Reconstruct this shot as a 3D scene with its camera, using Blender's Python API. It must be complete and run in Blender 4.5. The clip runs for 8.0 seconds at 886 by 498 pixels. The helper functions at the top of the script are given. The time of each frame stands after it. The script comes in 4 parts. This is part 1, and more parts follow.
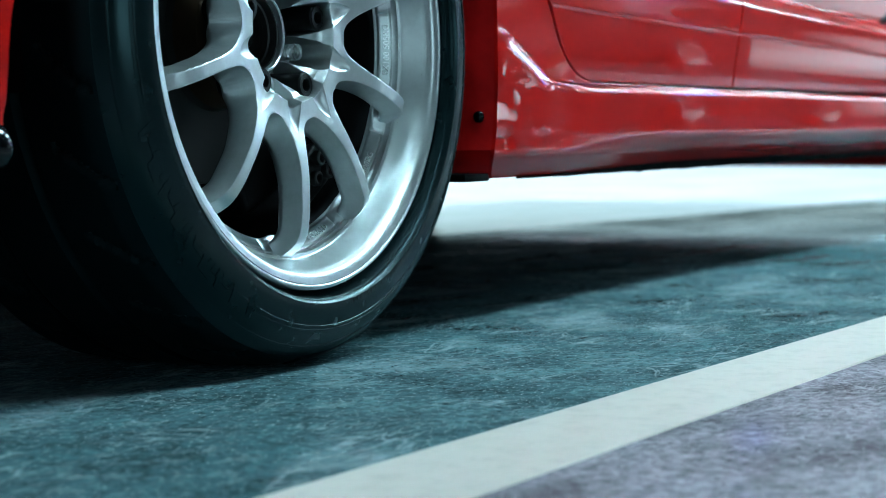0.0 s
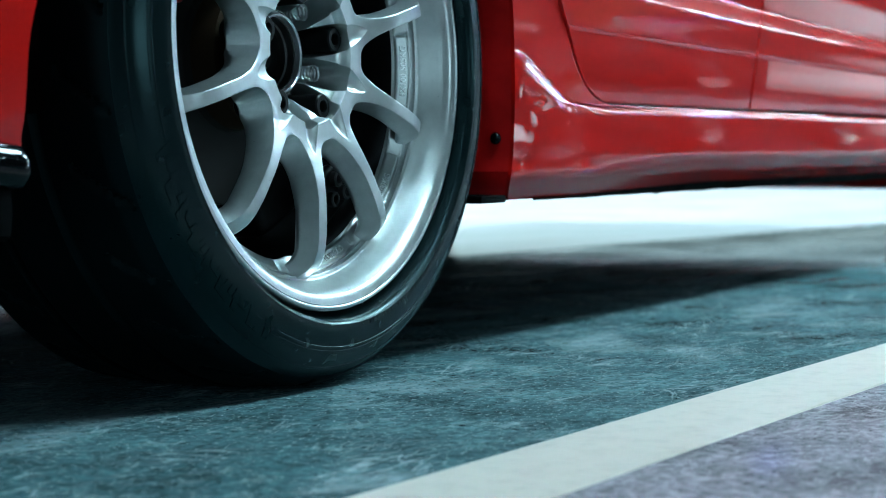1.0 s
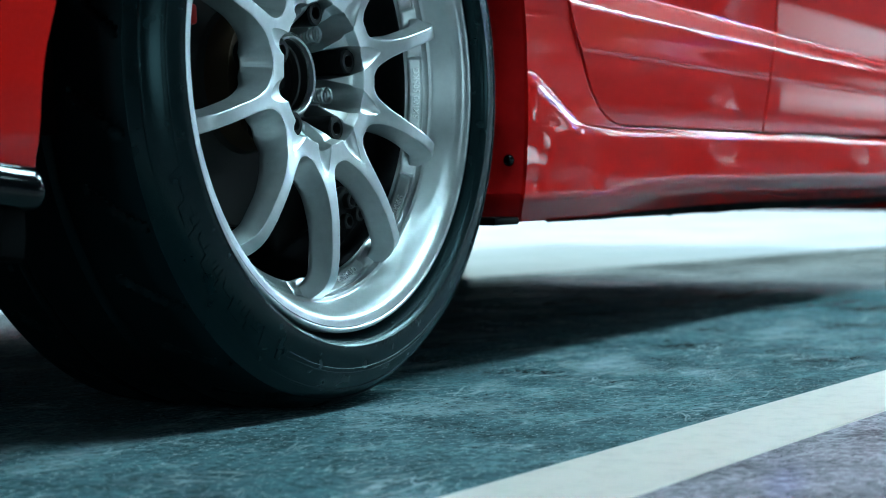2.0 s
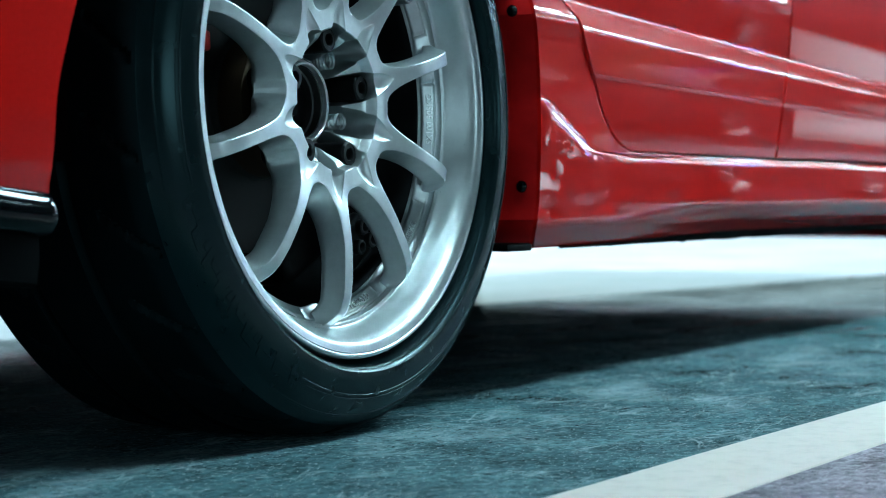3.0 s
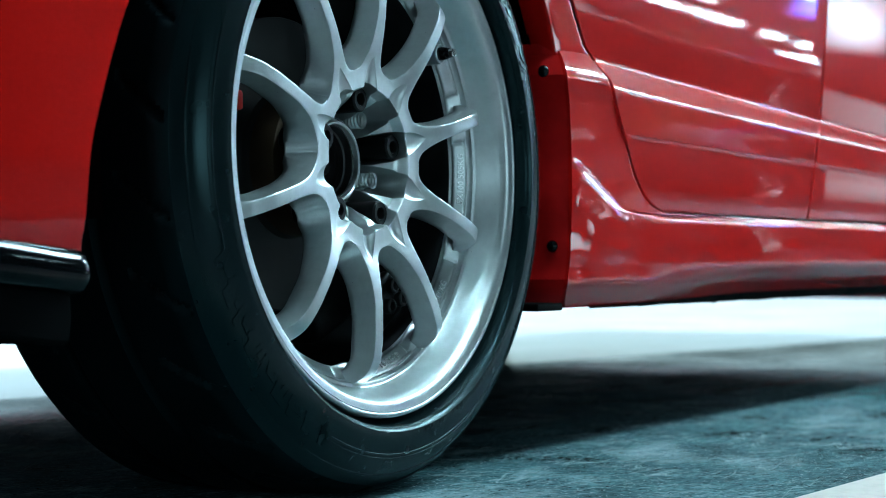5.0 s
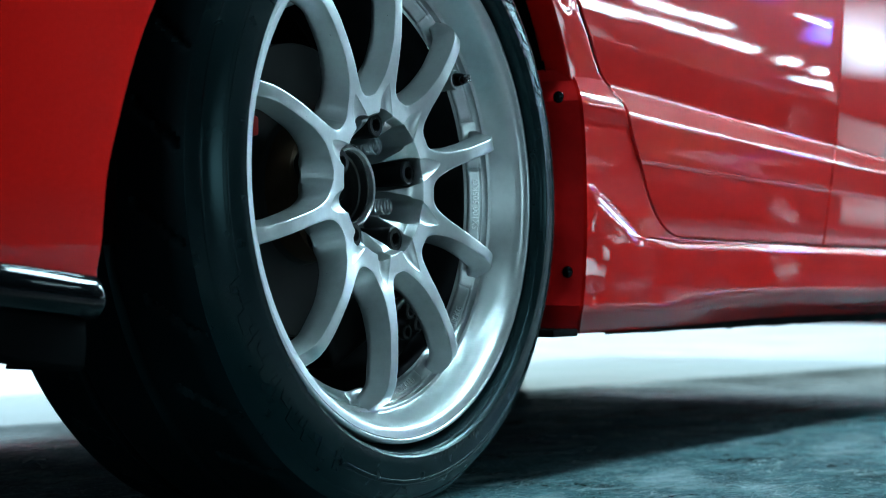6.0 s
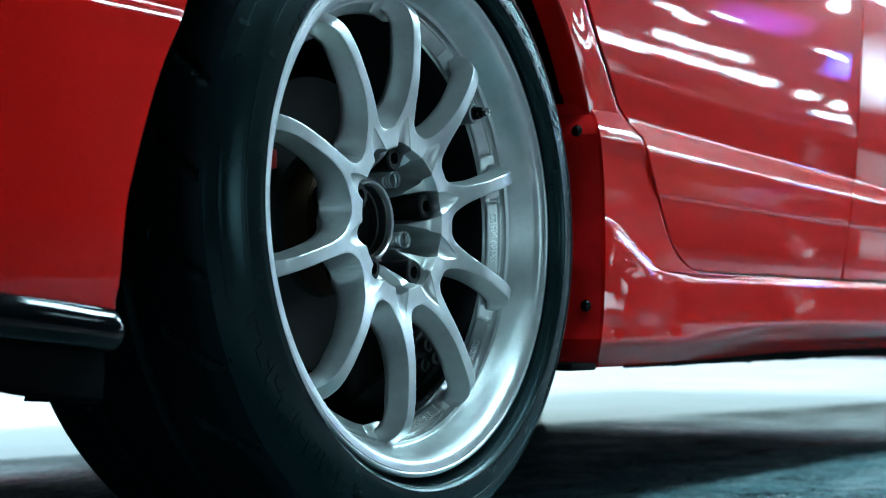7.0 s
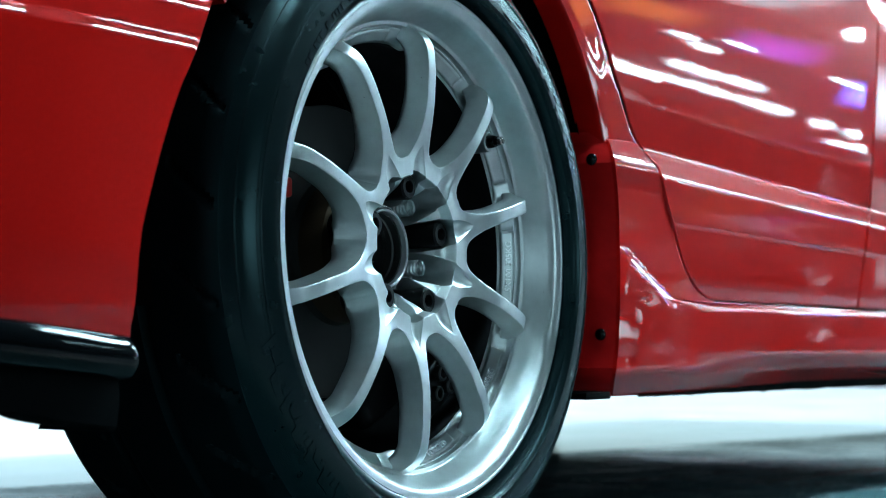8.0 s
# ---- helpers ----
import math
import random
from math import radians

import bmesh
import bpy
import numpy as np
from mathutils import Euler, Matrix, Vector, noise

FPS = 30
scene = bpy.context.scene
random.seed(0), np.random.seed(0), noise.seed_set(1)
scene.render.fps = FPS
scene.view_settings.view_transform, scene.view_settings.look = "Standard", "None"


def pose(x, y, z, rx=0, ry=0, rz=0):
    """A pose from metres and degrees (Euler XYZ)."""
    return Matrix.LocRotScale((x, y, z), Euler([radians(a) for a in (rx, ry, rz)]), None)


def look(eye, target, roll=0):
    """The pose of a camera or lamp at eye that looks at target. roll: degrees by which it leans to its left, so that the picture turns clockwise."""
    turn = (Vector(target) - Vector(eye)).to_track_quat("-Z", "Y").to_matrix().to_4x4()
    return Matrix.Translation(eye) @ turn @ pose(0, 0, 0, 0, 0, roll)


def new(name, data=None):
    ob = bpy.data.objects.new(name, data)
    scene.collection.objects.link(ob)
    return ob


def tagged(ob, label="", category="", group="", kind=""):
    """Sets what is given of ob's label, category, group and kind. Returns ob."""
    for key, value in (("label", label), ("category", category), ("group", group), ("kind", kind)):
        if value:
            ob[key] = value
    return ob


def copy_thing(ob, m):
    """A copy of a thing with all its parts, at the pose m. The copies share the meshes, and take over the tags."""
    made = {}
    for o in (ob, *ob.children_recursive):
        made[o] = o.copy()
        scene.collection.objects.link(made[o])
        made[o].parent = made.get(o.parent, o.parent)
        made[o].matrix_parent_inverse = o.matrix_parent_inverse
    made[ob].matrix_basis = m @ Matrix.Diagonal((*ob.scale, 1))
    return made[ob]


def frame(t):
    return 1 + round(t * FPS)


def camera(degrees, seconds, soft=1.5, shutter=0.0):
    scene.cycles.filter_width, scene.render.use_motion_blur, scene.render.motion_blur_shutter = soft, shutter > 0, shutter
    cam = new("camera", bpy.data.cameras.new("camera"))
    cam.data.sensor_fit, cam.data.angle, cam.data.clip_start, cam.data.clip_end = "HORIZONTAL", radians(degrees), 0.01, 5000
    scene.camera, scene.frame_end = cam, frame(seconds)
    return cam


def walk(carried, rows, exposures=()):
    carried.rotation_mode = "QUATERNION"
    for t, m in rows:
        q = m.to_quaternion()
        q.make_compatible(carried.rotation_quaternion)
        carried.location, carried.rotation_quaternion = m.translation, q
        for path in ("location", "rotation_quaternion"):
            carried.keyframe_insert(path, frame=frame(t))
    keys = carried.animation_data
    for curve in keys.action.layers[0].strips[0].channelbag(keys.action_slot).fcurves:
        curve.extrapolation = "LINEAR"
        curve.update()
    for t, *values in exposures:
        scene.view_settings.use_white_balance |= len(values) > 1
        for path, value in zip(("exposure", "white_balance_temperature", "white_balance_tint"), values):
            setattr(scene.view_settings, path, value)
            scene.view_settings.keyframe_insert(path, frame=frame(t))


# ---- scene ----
# Camera: stands on one spot close to the ground and turns up and towards the car's tail.
cam = camera(27.0, 8.0, soft=0.5)
cam.data.dof.use_dof = True
cam.data.dof.focus_distance = 1.66
cam.data.dof.aperture_fstop = 8.0
EYE = (-1.3931, -0.9064, 0.2148)
TURNS = [
    (0.0, 86.211, 0.365, -60.933),
    (0.5, 86.524, 0.347, -60.648),
    (1.0, 86.878, 0.271, -60.411),
    (1.5, 87.220, 0.224, -60.197),
    (3.0, 88.370, 0.165, -59.602),
    (3.5, 88.895, 0.058, -59.385),
    (4.0, 89.400, -0.000, -59.150),
    (4.5, 89.840, -0.069, -58.887),
    (6.0, 91.010, -0.105, -58.178),
    (6.5, 91.533, -0.172, -57.887),
    (7.0, 92.043, -0.244, -57.619),
    (7.5, 92.521, -0.295, -57.382),
    (8.0, 92.922, -0.342, -57.168),
]
walk(cam, [(t, pose(*EYE, rx, ry, rz)) for t, rx, ry, rz in TURNS], exposures=[(0.0, 1.84, 5090, -15), (8.0, 1.84, 5090, -15)])

# ---- light ----
world = bpy.data.worlds.new("world")
scene.world = world
world.use_nodes = True
wn = world.node_tree
sky = wn.nodes.new("ShaderNodeTexSky")
sky.sky_type = "NISHITA"
sky.sun_disc = False
sky.sun_elevation = radians(52)
sky.sun_rotation = radians(38)
sky.air_density, sky.dust_density = 0.7, 1.6
wn.nodes["Background"].inputs["Strength"].default_value = 0.06
wn.links.new(sky.outputs[0], wn.nodes["Background"].inputs["Color"])

# sun added to whiten the floor beyond the car
sun_lamp = new("sun", bpy.data.lights.new("sun", "SUN"))
sun_lamp.data.energy = 1.62
sun_lamp.data.angle = radians(14.0)
sun_lamp.data.color = (1.0, 0.97, 0.93)
sun_lamp.matrix_world = look((14, 18, 29), (0, 0, 0))


# ---- materials ----
def material(name, color, rough=0.5, metal=0.0):
    m = bpy.data.materials.new(name)
    m.use_nodes = True
    b = m.node_tree.nodes["Principled BSDF"]
    b.inputs["Base Color"].default_value = (*color, 1)
    b.inputs["Roughness"].default_value = rough
    b.inputs["Metallic"].default_value = metal
    return m, m.node_tree, b


def noise_node(nt, scale, detail=4.0, rough=0.55, stretch=None, source="Object"):
    co = nt.nodes.new("ShaderNodeTexCoord")
    n = nt.nodes.new("ShaderNodeTexNoise")
    n.inputs["Scale"].default_value, n.inputs["Detail"].default_value, n.inputs["Roughness"].default_value = scale, detail, rough
    if stretch:
        mp = nt.nodes.new("ShaderNodeMapping")
        mp.inputs["Scale"].default_value = stretch
        nt.links.new(co.outputs[source], mp.inputs["Vector"])
        nt.links.new(mp.outputs[0], n.inputs["Vector"])
    else:
        nt.links.new(co.outputs[source], n.inputs["Vector"])
    return n.outputs["Fac"]


def ramp(nt, fac, stops):
    r = nt.nodes.new("ShaderNodeValToRGB")
    while len(r.color_ramp.elements) < len(stops):
        r.color_ramp.elements.new(0.5)
    for e, (p, c) in zip(r.color_ramp.elements, stops):
        e.position, e.color = p, (*c, 1) if len(c) == 3 else c
    nt.links.new(fac, r.inputs[0])
    return r.outputs[0]


def grey(v):
    return (v, v, v)


def mix(nt, kind, fac, a, b):
    n = nt.nodes.new("ShaderNodeMix")
    n.data_type, n.blend_type = "RGBA", kind
    for key, v in ((0, fac), (6, a), (7, b)):
        if hasattr(v, "is_linked"):
            nt.links.new(v, n.inputs[key])
        else:
            n.inputs[key].default_value = v if key == 0 else (*v, 1)
    return n.outputs[2]


def bump(nt, bsdf, fac, strength, distance):
    n = nt.nodes.new("ShaderNodeBump")
    n.inputs["Strength"].default_value, n.inputs["Distance"].default_value = strength, distance
    nt.links.new(fac, n.inputs["Height"])
    nt.links.new(n.outputs[0], bsdf.inputs["Normal"])


def red_paint():
    m, nt, b = material("red_paint", (0.50, 0.006, 0.010), 0.32)
    nt.links.new(ramp(nt, noise_node(nt, 4, 3), [(0.3, (0.42, 0.0035, 0.003)), (0.75, (0.47, 0.005, 0.004))]), b.inputs["Base Color"])
    b.inputs["Specular IOR Level"].default_value = 0.02
    b.inputs["Coat Weight"].default_value = 1.0
    b.inputs["Coat IOR"].default_value = 1.42
    nt.links.new(ramp(nt, noise_node(nt, 25, 4), [(0.4, grey(0.02)), (0.8, grey(0.045))]), b.inputs["Coat Roughness"])
    # faint orange peel
    n = nt.nodes.new("ShaderNodeBump")
    n.inputs["Strength"].default_value, n.inputs["Distance"].default_value = 0.05, 0.0004
    nt.links.new(noise_node(nt, 110, 2, 0.5), n.inputs["Height"])
    nt.links.new(n.outputs[0], b.inputs["Coat Normal"])
    return m


def silver_paint():
    m, nt, b = material("silver_wheel_paint", (0.62, 0.64, 0.65), 0.4, 1.0)
    grime = ramp(nt, noise_node(nt, 18, 7, 0.62), [(0.30, (0.505, 0.528, 0.530)), (0.55, (0.575, 0.595, 0.595)), (0.85, (0.535, 0.555, 0.556))])
    # brake dust settles in soft films and a few tiny stone chips show the dark primer
    film = ramp(nt, noise_node(nt, 55, 9, 0.7), [(0.42, grey(1.0)), (0.75, grey(0.86))])
    grime = mix(nt, "MULTIPLY", 1.0, grime, film)
    chips = ramp(nt, noise_node(nt, 210, 1, 0.4), [(0.81, grey(0.0)), (0.82, grey(0.6))])
    grime = mix(nt, "MIX", chips, grime, (0.07, 0.07, 0.07))
    nt.links.new(grime, b.inputs["Base Color"])
    nt.links.new(ramp(nt, noise_node(nt, 70, 6, 0.65), [(0.3, grey(0.36)), (0.8, grey(0.43))]), b.inputs["Roughness"])
    b.inputs["Coat Weight"].default_value = 0.15
    b.inputs["Coat Roughness"].default_value = 0.16
    bump(nt, b, noise_node(nt, 1400, 2), 0.05, 0.0003)
    return m


def rubber(name, gloss, shine):
    m, nt, b = material(name, (0.01, 0.01, 0.01), 0.5)
    nt.links.new(ramp(nt, noise_node(nt, 24, 6, 0.65), [(0.3, (0.0018, 0.0042, 0.0050)), (0.7, (0.0032, 0.0068, 0.0080)), (0.92, (0.005, 0.0085, 0.0095))]), b.inputs["Base Color"])
    nt.links.new(ramp(nt, noise_node(nt, 60, 5), [(0.3, grey(shine)), (0.8, grey(shine + 0.02))]), b.inputs["Roughness"])
    b.inputs["Specular IOR Level"].default_value = gloss
    b.inputs["Specular Tint"].default_value = (0.62, 0.95, 1.0, 1)
    bump(nt, b, noise_node(nt, 500, 2), 0.05, 0.0003)
    return m


def floor_paint(name, low, high, scratch, sheen=0.0):
    m, nt, b = material(name, low, 0.5)
    big = noise_node(nt, 1.6, 4, 0.55)
    mid = noise_node(nt, 7, 7, 0.62, (1.0, 1.5, 1.0))
    fine = noise_node(nt, 85, 8, 0.72)
    c = ramp(nt, big, [(0.32, low), (0.68, high)])
    # rubbed patches and darker damp stains with soft outlines
    c = mix(nt, "MULTIPLY", 0.9, c, ramp(nt, mid, [(0.36, grey(0.5)), (0.5, grey(0.98)), (0.64, grey(1.35))]))
    c = mix(nt, "MULTIPLY", 0.8, c, ramp(nt, fine, [(0.40, grey(0.5)), (0.60, grey(1.45))]))
    rub = ramp(nt, noise_node(nt, 3.2, 9, 0.7, (1.0, 1.8, 1.0)), [(0.54, grey(0.0)), (0.66, grey(0.55))])
    c = mix(nt, "MIX", rub, c, scratch)
    # thin scratches that cross at shallow angles: the narrow band where a stretched noise passes its middle
    for turn, scale, stretch, width, amount in ((8, 1.5, (1.0, 7.0, 1.0), 0.005, 0.8), (-14, 2.6, (1.0, 5.0, 1.0), 0.006, 0.7), (33, 3.4, (1.0, 4.0, 1.0), 0.006, 0.6), (74, 2.0, (1.0, 6.0, 1.0), 0.005, 0.6), (4, 9.0, (1.0, 5.0, 1.0), 0.012, 0.7)):
        co = nt.nodes.new("ShaderNodeTexCoord")
        mp = nt.nodes.new("ShaderNodeMapping")
        mp.inputs["Rotation"].default_value = (0, 0, radians(turn))
        sc = nt.nodes.new("ShaderNodeMapping")
        sc.inputs["Scale"].default_value = stretch
        n = nt.nodes.new("ShaderNodeTexNoise")
        n.inputs["Scale"].default_value, n.inputs["Detail"].default_value, n.inputs["Roughness"].default_value = scale, 3.0, 0.5
        nt.links.new(co.outputs["Object"], mp.inputs["Vector"])
        nt.links.new(mp.outputs[0], sc.inputs["Vector"])
        nt.links.new(sc.outputs[0], n.inputs["Vector"])
        line = ramp(nt, n.outputs["Fac"], [(0.5 - width, grey(0.0)), (0.5, grey(amount)), (0.5 + width, grey(0.0))])
        worn = ramp(nt, noise_node(nt, 9, 5, 0.6), [(0.45, grey(0.0)), (0.6, grey(1.0))])
        c = mix(nt, "MIX", mix(nt, "MULTIPLY", 1.0, line, worn), c, scratch)
    c = mix(nt, "MIX", ramp(nt, noise_node(nt, 230, 3, 0.6, (0.6, 1.3, 1.0)), [(0.60, grey(0.0)), (0.66, grey(0.8))]), c, scratch)
    c = mix(nt, "MIX", ramp(nt, noise_node(nt, 150, 3, 0.6), [(0.33, grey(0.85)), (0.40, grey(0.0))]), c, [v * 0.3 for v in low])
    nt.links.new(c, b.inputs["Base Color"])
    nt.links.new(ramp(nt, mid, [(0.3, grey(0.18)), (0.75, grey(0.34))]), b.inputs["Roughness"])
    b.inputs["Specular IOR Level"].default_value = 0.0
    # thin clear sealer that mirrors only at a grazing view; patchiness imitates mirrored objects
    nt.links.new(ramp(nt, noise_node(nt, 4, 6, 0.65), [(0.35, grey(sheen * 0.35)), (0.65, grey(sheen))]), b.inputs["Coat Weight"])
    b.inputs["Coat IOR"].default_value = 1.09
    nt.links.new(ramp(nt, noise_node(nt, 3, 5, 0.6), [(0.35, grey(0.03)), (0.7, grey(0.07))]), b.inputs["Coat Roughness"])
    bump(nt, b, fine, 0.3, 0.001)
    return m


def stripe_paint():
    m, nt, b = material("cream_line_paint", (0.72, 0.70, 0.58), 0.5)
    fine = noise_node(nt, 40, 7, 0.7)
    nt.links.new(ramp(nt, fine, [(0.28, (0.50, 0.44, 0.385)), (0.5, (0.60, 0.53, 0.465)), (0.8, (0.63, 0.56, 0.49))]), b.inputs["Base Color"])
    bump(nt, b, fine, 0.15, 0.001)
    return m


def plain(name, color, rough, metal=0.0, scale=20, spread=0.25):
    m, nt, b = material(name, color, rough, metal)
    lo, hi = [c * (1 - spread) for c in color], [min(1, c * (1 + spread)) for c in color]
    n = noise_node(nt, scale, 5)
    nt.links.new(ramp(nt, n, [(0.3, lo), (0.7, hi)]), b.inputs["Base Color"])
    nt.links.new(ramp(nt, n, [(0.3, grey(rough * 0.8)), (0.7, grey(min(1, rough * 1.2)))]), b.inputs["Roughness"])
    return m


def glow(name, color, strength):
    m, nt, b = material(name, (0.8, 0.8, 0.8), 0.5)
    b.inputs["Emission Color"].default_value = (*color, 1)
    b.inputs["Emission Strength"].default_value = strength
    return m


RED = red_paint()
SILVER = silver_paint()
RUBBER = rubber("sidewall_rubber", 0.28, 0.26)
TREAD = rubber("tread_rubber", 0.09, 0.42)
FLOOR = floor_paint("worn_bay_coating", (0.040, 0.077, 0.085), (0.108, 0.161, 0.173), (0.35, 0.40, 0.415), 0.55)
AISLE = floor_paint("worn_aisle_coating", (0.190, 0.168, 0.192), (0.295, 0.266, 0.296), (0.46, 0.42, 0.45), 0.3)
STRIPE = stripe_paint()


def dim(m, gloss):
    m.node_tree.nodes["Principled BSDF"].inputs["Specular IOR Level"].default_value = gloss
    return m


# unseen floor, coloured dark so that the car paint mirrors little of it
HALL = dim(plain("dark_hall_floor", (0.035, 0.038, 0.042), 0.8, 0.0, 6, 0.4), 0.06)
BLACK_GLOSS = dim(plain("black_gloss_plastic", (0.002, 0.0025, 0.003), 0.07), 0.22)
BLACK_MATT = dim(plain("black_matt_plastic", (0.0025, 0.0028, 0.003), 0.6), 0.02)
BLACK_STEEL = dim(plain("black_steel", (0.004, 0.004, 0.004), 0.36), 0.13)
BARREL_BLACK = dim(plain("brake_dust", (0.009, 0.009, 0.010), 0.75), 0.15)
IRON = plain("brake_iron", (0.04, 0.039, 0.038), 0.55, 0.6)
BRASS_RUST = plain("rusty_edge", (0.06, 0.036, 0.018), 0.6, 0.5)
# uncoated copy of the red: keeps the end plate dark, as tyre shade would
SHADED_RED = dim(plain("dull_red_plastic", (0.42, 0.004, 0.005), 0.5), 0.08)
CALIPER_RED = plain("caliper_red", (0.5, 0.02, 0.015), 0.4)
# paler than the wheel: stands in for light caught by letters and bore ring
BRIGHT_ALLOY = plain("worn_bright_alloy", (0.86, 0.87, 0.88), 0.36, 0.85)
CHROME = plain("bright_metal", (0.7, 0.7, 0.7), 0.2, 1.0)
DARK_PAINT = dim(plain("dark_car_paint", (0.025, 0.026, 0.030), 0.3, 0.0), 0.3)
CONCRETE = plain("wall_concrete", (0.05, 0.052, 0.055), 0.8, 0.0, 3)
DARK_CEILING = plain("dark_ceiling", (0.06, 0.06, 0.065), 0.85, 0.0, 3)
PAVING = plain("light_paving", (0.36, 0.318, 0.375), 0.5, 0.0, 2.6, 0.4)
b_pave = PAVING.node_tree.nodes["Principled BSDF"]
b_pave.inputs["Coat Weight"].default_value, b_pave.inputs["Coat IOR"].default_value, b_pave.inputs["Coat Roughness"].default_value = 0.8, 1.3, 0.12
FAR_TUBE = glow("far_tube_light", (0.86, 0.97, 1.0), 15.0)
TUBE = glow("tube_light", (0.86, 0.97, 1.0), 22.0)


# ---- mesh helpers ----
def part(name, bm, mat, parent=None, label="", smooth=True, crisp=38):
    me = bpy.data.meshes.new(name)
    bmesh.ops.recalc_face_normals(bm, faces=bm.faces)
    bm.to_mesh(me)
    bm.free()
    for p in me.polygons:
        p.use_smooth = smooth
    if smooth:
        me.set_sharp_from_angle(angle=radians(crisp))
    me.materials.append(mat)
    ob = new(name, me)
    if parent:
        ob.parent = parent
    if label:
        ob["label"] = label
    return ob


def grid_faces(bm, rows, closed=False):
    n = len(rows[0])
    for a, b in zip(rows, rows[1:]):
        for i in range(n if closed else n - 1):
            j = (i + 1) % n
            bm.faces.new((a[i], a[j], b[j], b[i]))


def box_bm(x0, x1, y0, y1, z0, z1, bevel=0.0, seg=2):
    bm = bmesh.new()
    bmesh.ops.create_cube(bm, size=1)
    for v in bm.verts:
        v.co = ((x0 + x1) / 2 + v.co.x * (x1 - x0), (y0 + y1) / 2 + v.co.y * (y1 - y0), (z0 + z1) / 2 + v.co.z * (z1 - z0))
    if bevel:
        bmesh.ops.bevel(bm, geom=bm.edges[:], offset=bevel, segments=seg, affect="EDGES", profile=0.5)
    return bm


def smoothstep(a, b, x):
    t = min(1.0, max(0.0, (x - a) / (b - a)))
    return t * t * (3 - 2 * t)


def curve(points, x):
    """Smooth monotone-ish interpolation through (x, y) points."""
    xs = [p[0] for p in points]
    ys = [p[1] for p in points]
    if x <= xs[0]:
        return ys[0]
    if x >= xs[-1]:
        return ys[-1]
    i = max(k for k in range(len(xs) - 1) if xs[k] <= x)

    def slope(k):
        if 0 < k < len(xs) - 1:
            a = (ys[k] - ys[k - 1]) / (xs[k] - xs[k - 1])
            b = (ys[k + 1] - ys[k]) / (xs[k + 1] - xs[k])
            return 0.0 if a * b <= 0 else 2 * a * b / (a + b)
        k0 = min(k, len(xs) - 2)
        return (ys[k0 + 1] - ys[k0]) / (xs[k0 + 1] - xs[k0])
    h = xs[i + 1] - xs[i]
    t = (x - xs[i]) / h
    return (ys[i] * (2 * t**3 - 3 * t**2 + 1) + ys[i + 1] * (3 * t**2 - 2 * t**3)
            + h * slope(i) * (t**3 - 2 * t**2 + t) + h * slope(i + 1) * (t**3 - t**2))


def spin(points, seg, arc=360.0, start=0.0):
    """Turns a closed or open list of (radius, depth) about the wheel's axle (local Y)."""
    bm = bmesh.new()
    rings = []
    full = arc >= 360
    for k in range(seg if full else seg + 1):
        a = radians(start + arc * k / seg)
        rings.append([bm.verts.new((r * math.cos(a), w, r * math.sin(a))) for r, w in points])
    if full:
        rings.append(rings[0])
    grid_faces(bm, rings)
    return bm


def tube_bm(r, length, seg=24, hole=0.0, bevel=0.0, floor=0.5):
    """A round bar along local Y from 0 (front) to length, with a blind hole in its front if wanted."""
    b = bevel or r * 0.1
    prof = [(0.0001, length), (r - b, length), (r, length - b), (r, b), (r - b, 0.0)]
    if hole:
        prof += [(hole + b * 0.4, 0.0), (hole, b * 0.6), (hole * 0.96, length * floor), (0.0001, length * floor)]
    else:
        prof += [(0.0001, 0.0)]
    return spin(prof, seg)


def text_bm(words, size, depth):
    """Flat lettering with thickness in the plane x (reading) / z (up), centred."""
    cu = bpy.data.curves.new("lettering", "FONT")
    cu.body, cu.size, cu.extrude, cu.align_x, cu.align_y = words, size, depth, "CENTER", "CENTER"
    cu.resolution_u = 3
    ob = bpy.data.objects.new("lettering", cu)
    scene.collection.objects.link(ob)
    me = bpy.data.meshes.new_from_object(ob.evaluated_get(bpy.context.evaluated_depsgraph_get()))
    bm = bmesh.new()
    bm.from_mesh(me)
    bpy.data.objects.remove(ob)
    bpy.data.meshes.remove(me)
    return bm


# ---- setting ----
def sheet(name, x0, x1, y0, y1, z, mat, kind_label, category, n=1):
    bm = bmesh.new()
    rows = [[bm.verts.new((x0 + (x1 - x0) * i / n, y0 + (y1 - y0) * j / n, z)) for i in range(n + 1)] for j in range(n + 1)]
    grid_faces(bm, rows)
    return tagged(part(name, bm, mat, None, "", False), kind_label, category, "", "structure")


sheet("ground", -400, 400, -400, 400, -0.06, PAVING, "pale paving outside the hall reaching to the horizon", "ground")
# coating ends on a slanting joint beneath the car; pale slab imitates light there
fl = box_bm(-9, 7.5, -0.37, 1.12, -0.05, 0.0)
for v in fl.verts:
    if v.co.y > 1.0:
        v.co.y = 2.70 if v.co.x < 0 else -0.07
more = box_bm(7.5, 32, -0.37, 0.5, -0.05, 0.0)
me_more = bpy.data.meshes.new("more")
more.to_mesh(me_more)
fl.from_mesh(me_more)
more.free()
bpy.data.meshes.remove(me_more)
tagged(part("floor", fl, FLOOR, None, "", False), "scuffed dark green-grey coated floor of the parking bay", "floor", "", "structure")
tagged(part("forecourt", box_bm(-9, 7.5, -0.1, 9.0, -0.055, -0.003), PAVING, None, "", False), "pale slab added for the bright band of floor", "pavement", "", "structure")
tagged(part("aisle_floor", box_bm(-9, 32, -1.25, -0.37, -0.05, 0.0), AISLE, None, "", False), "worn mauve-grey coated floor of the driving aisle", "floor", "", "structure")
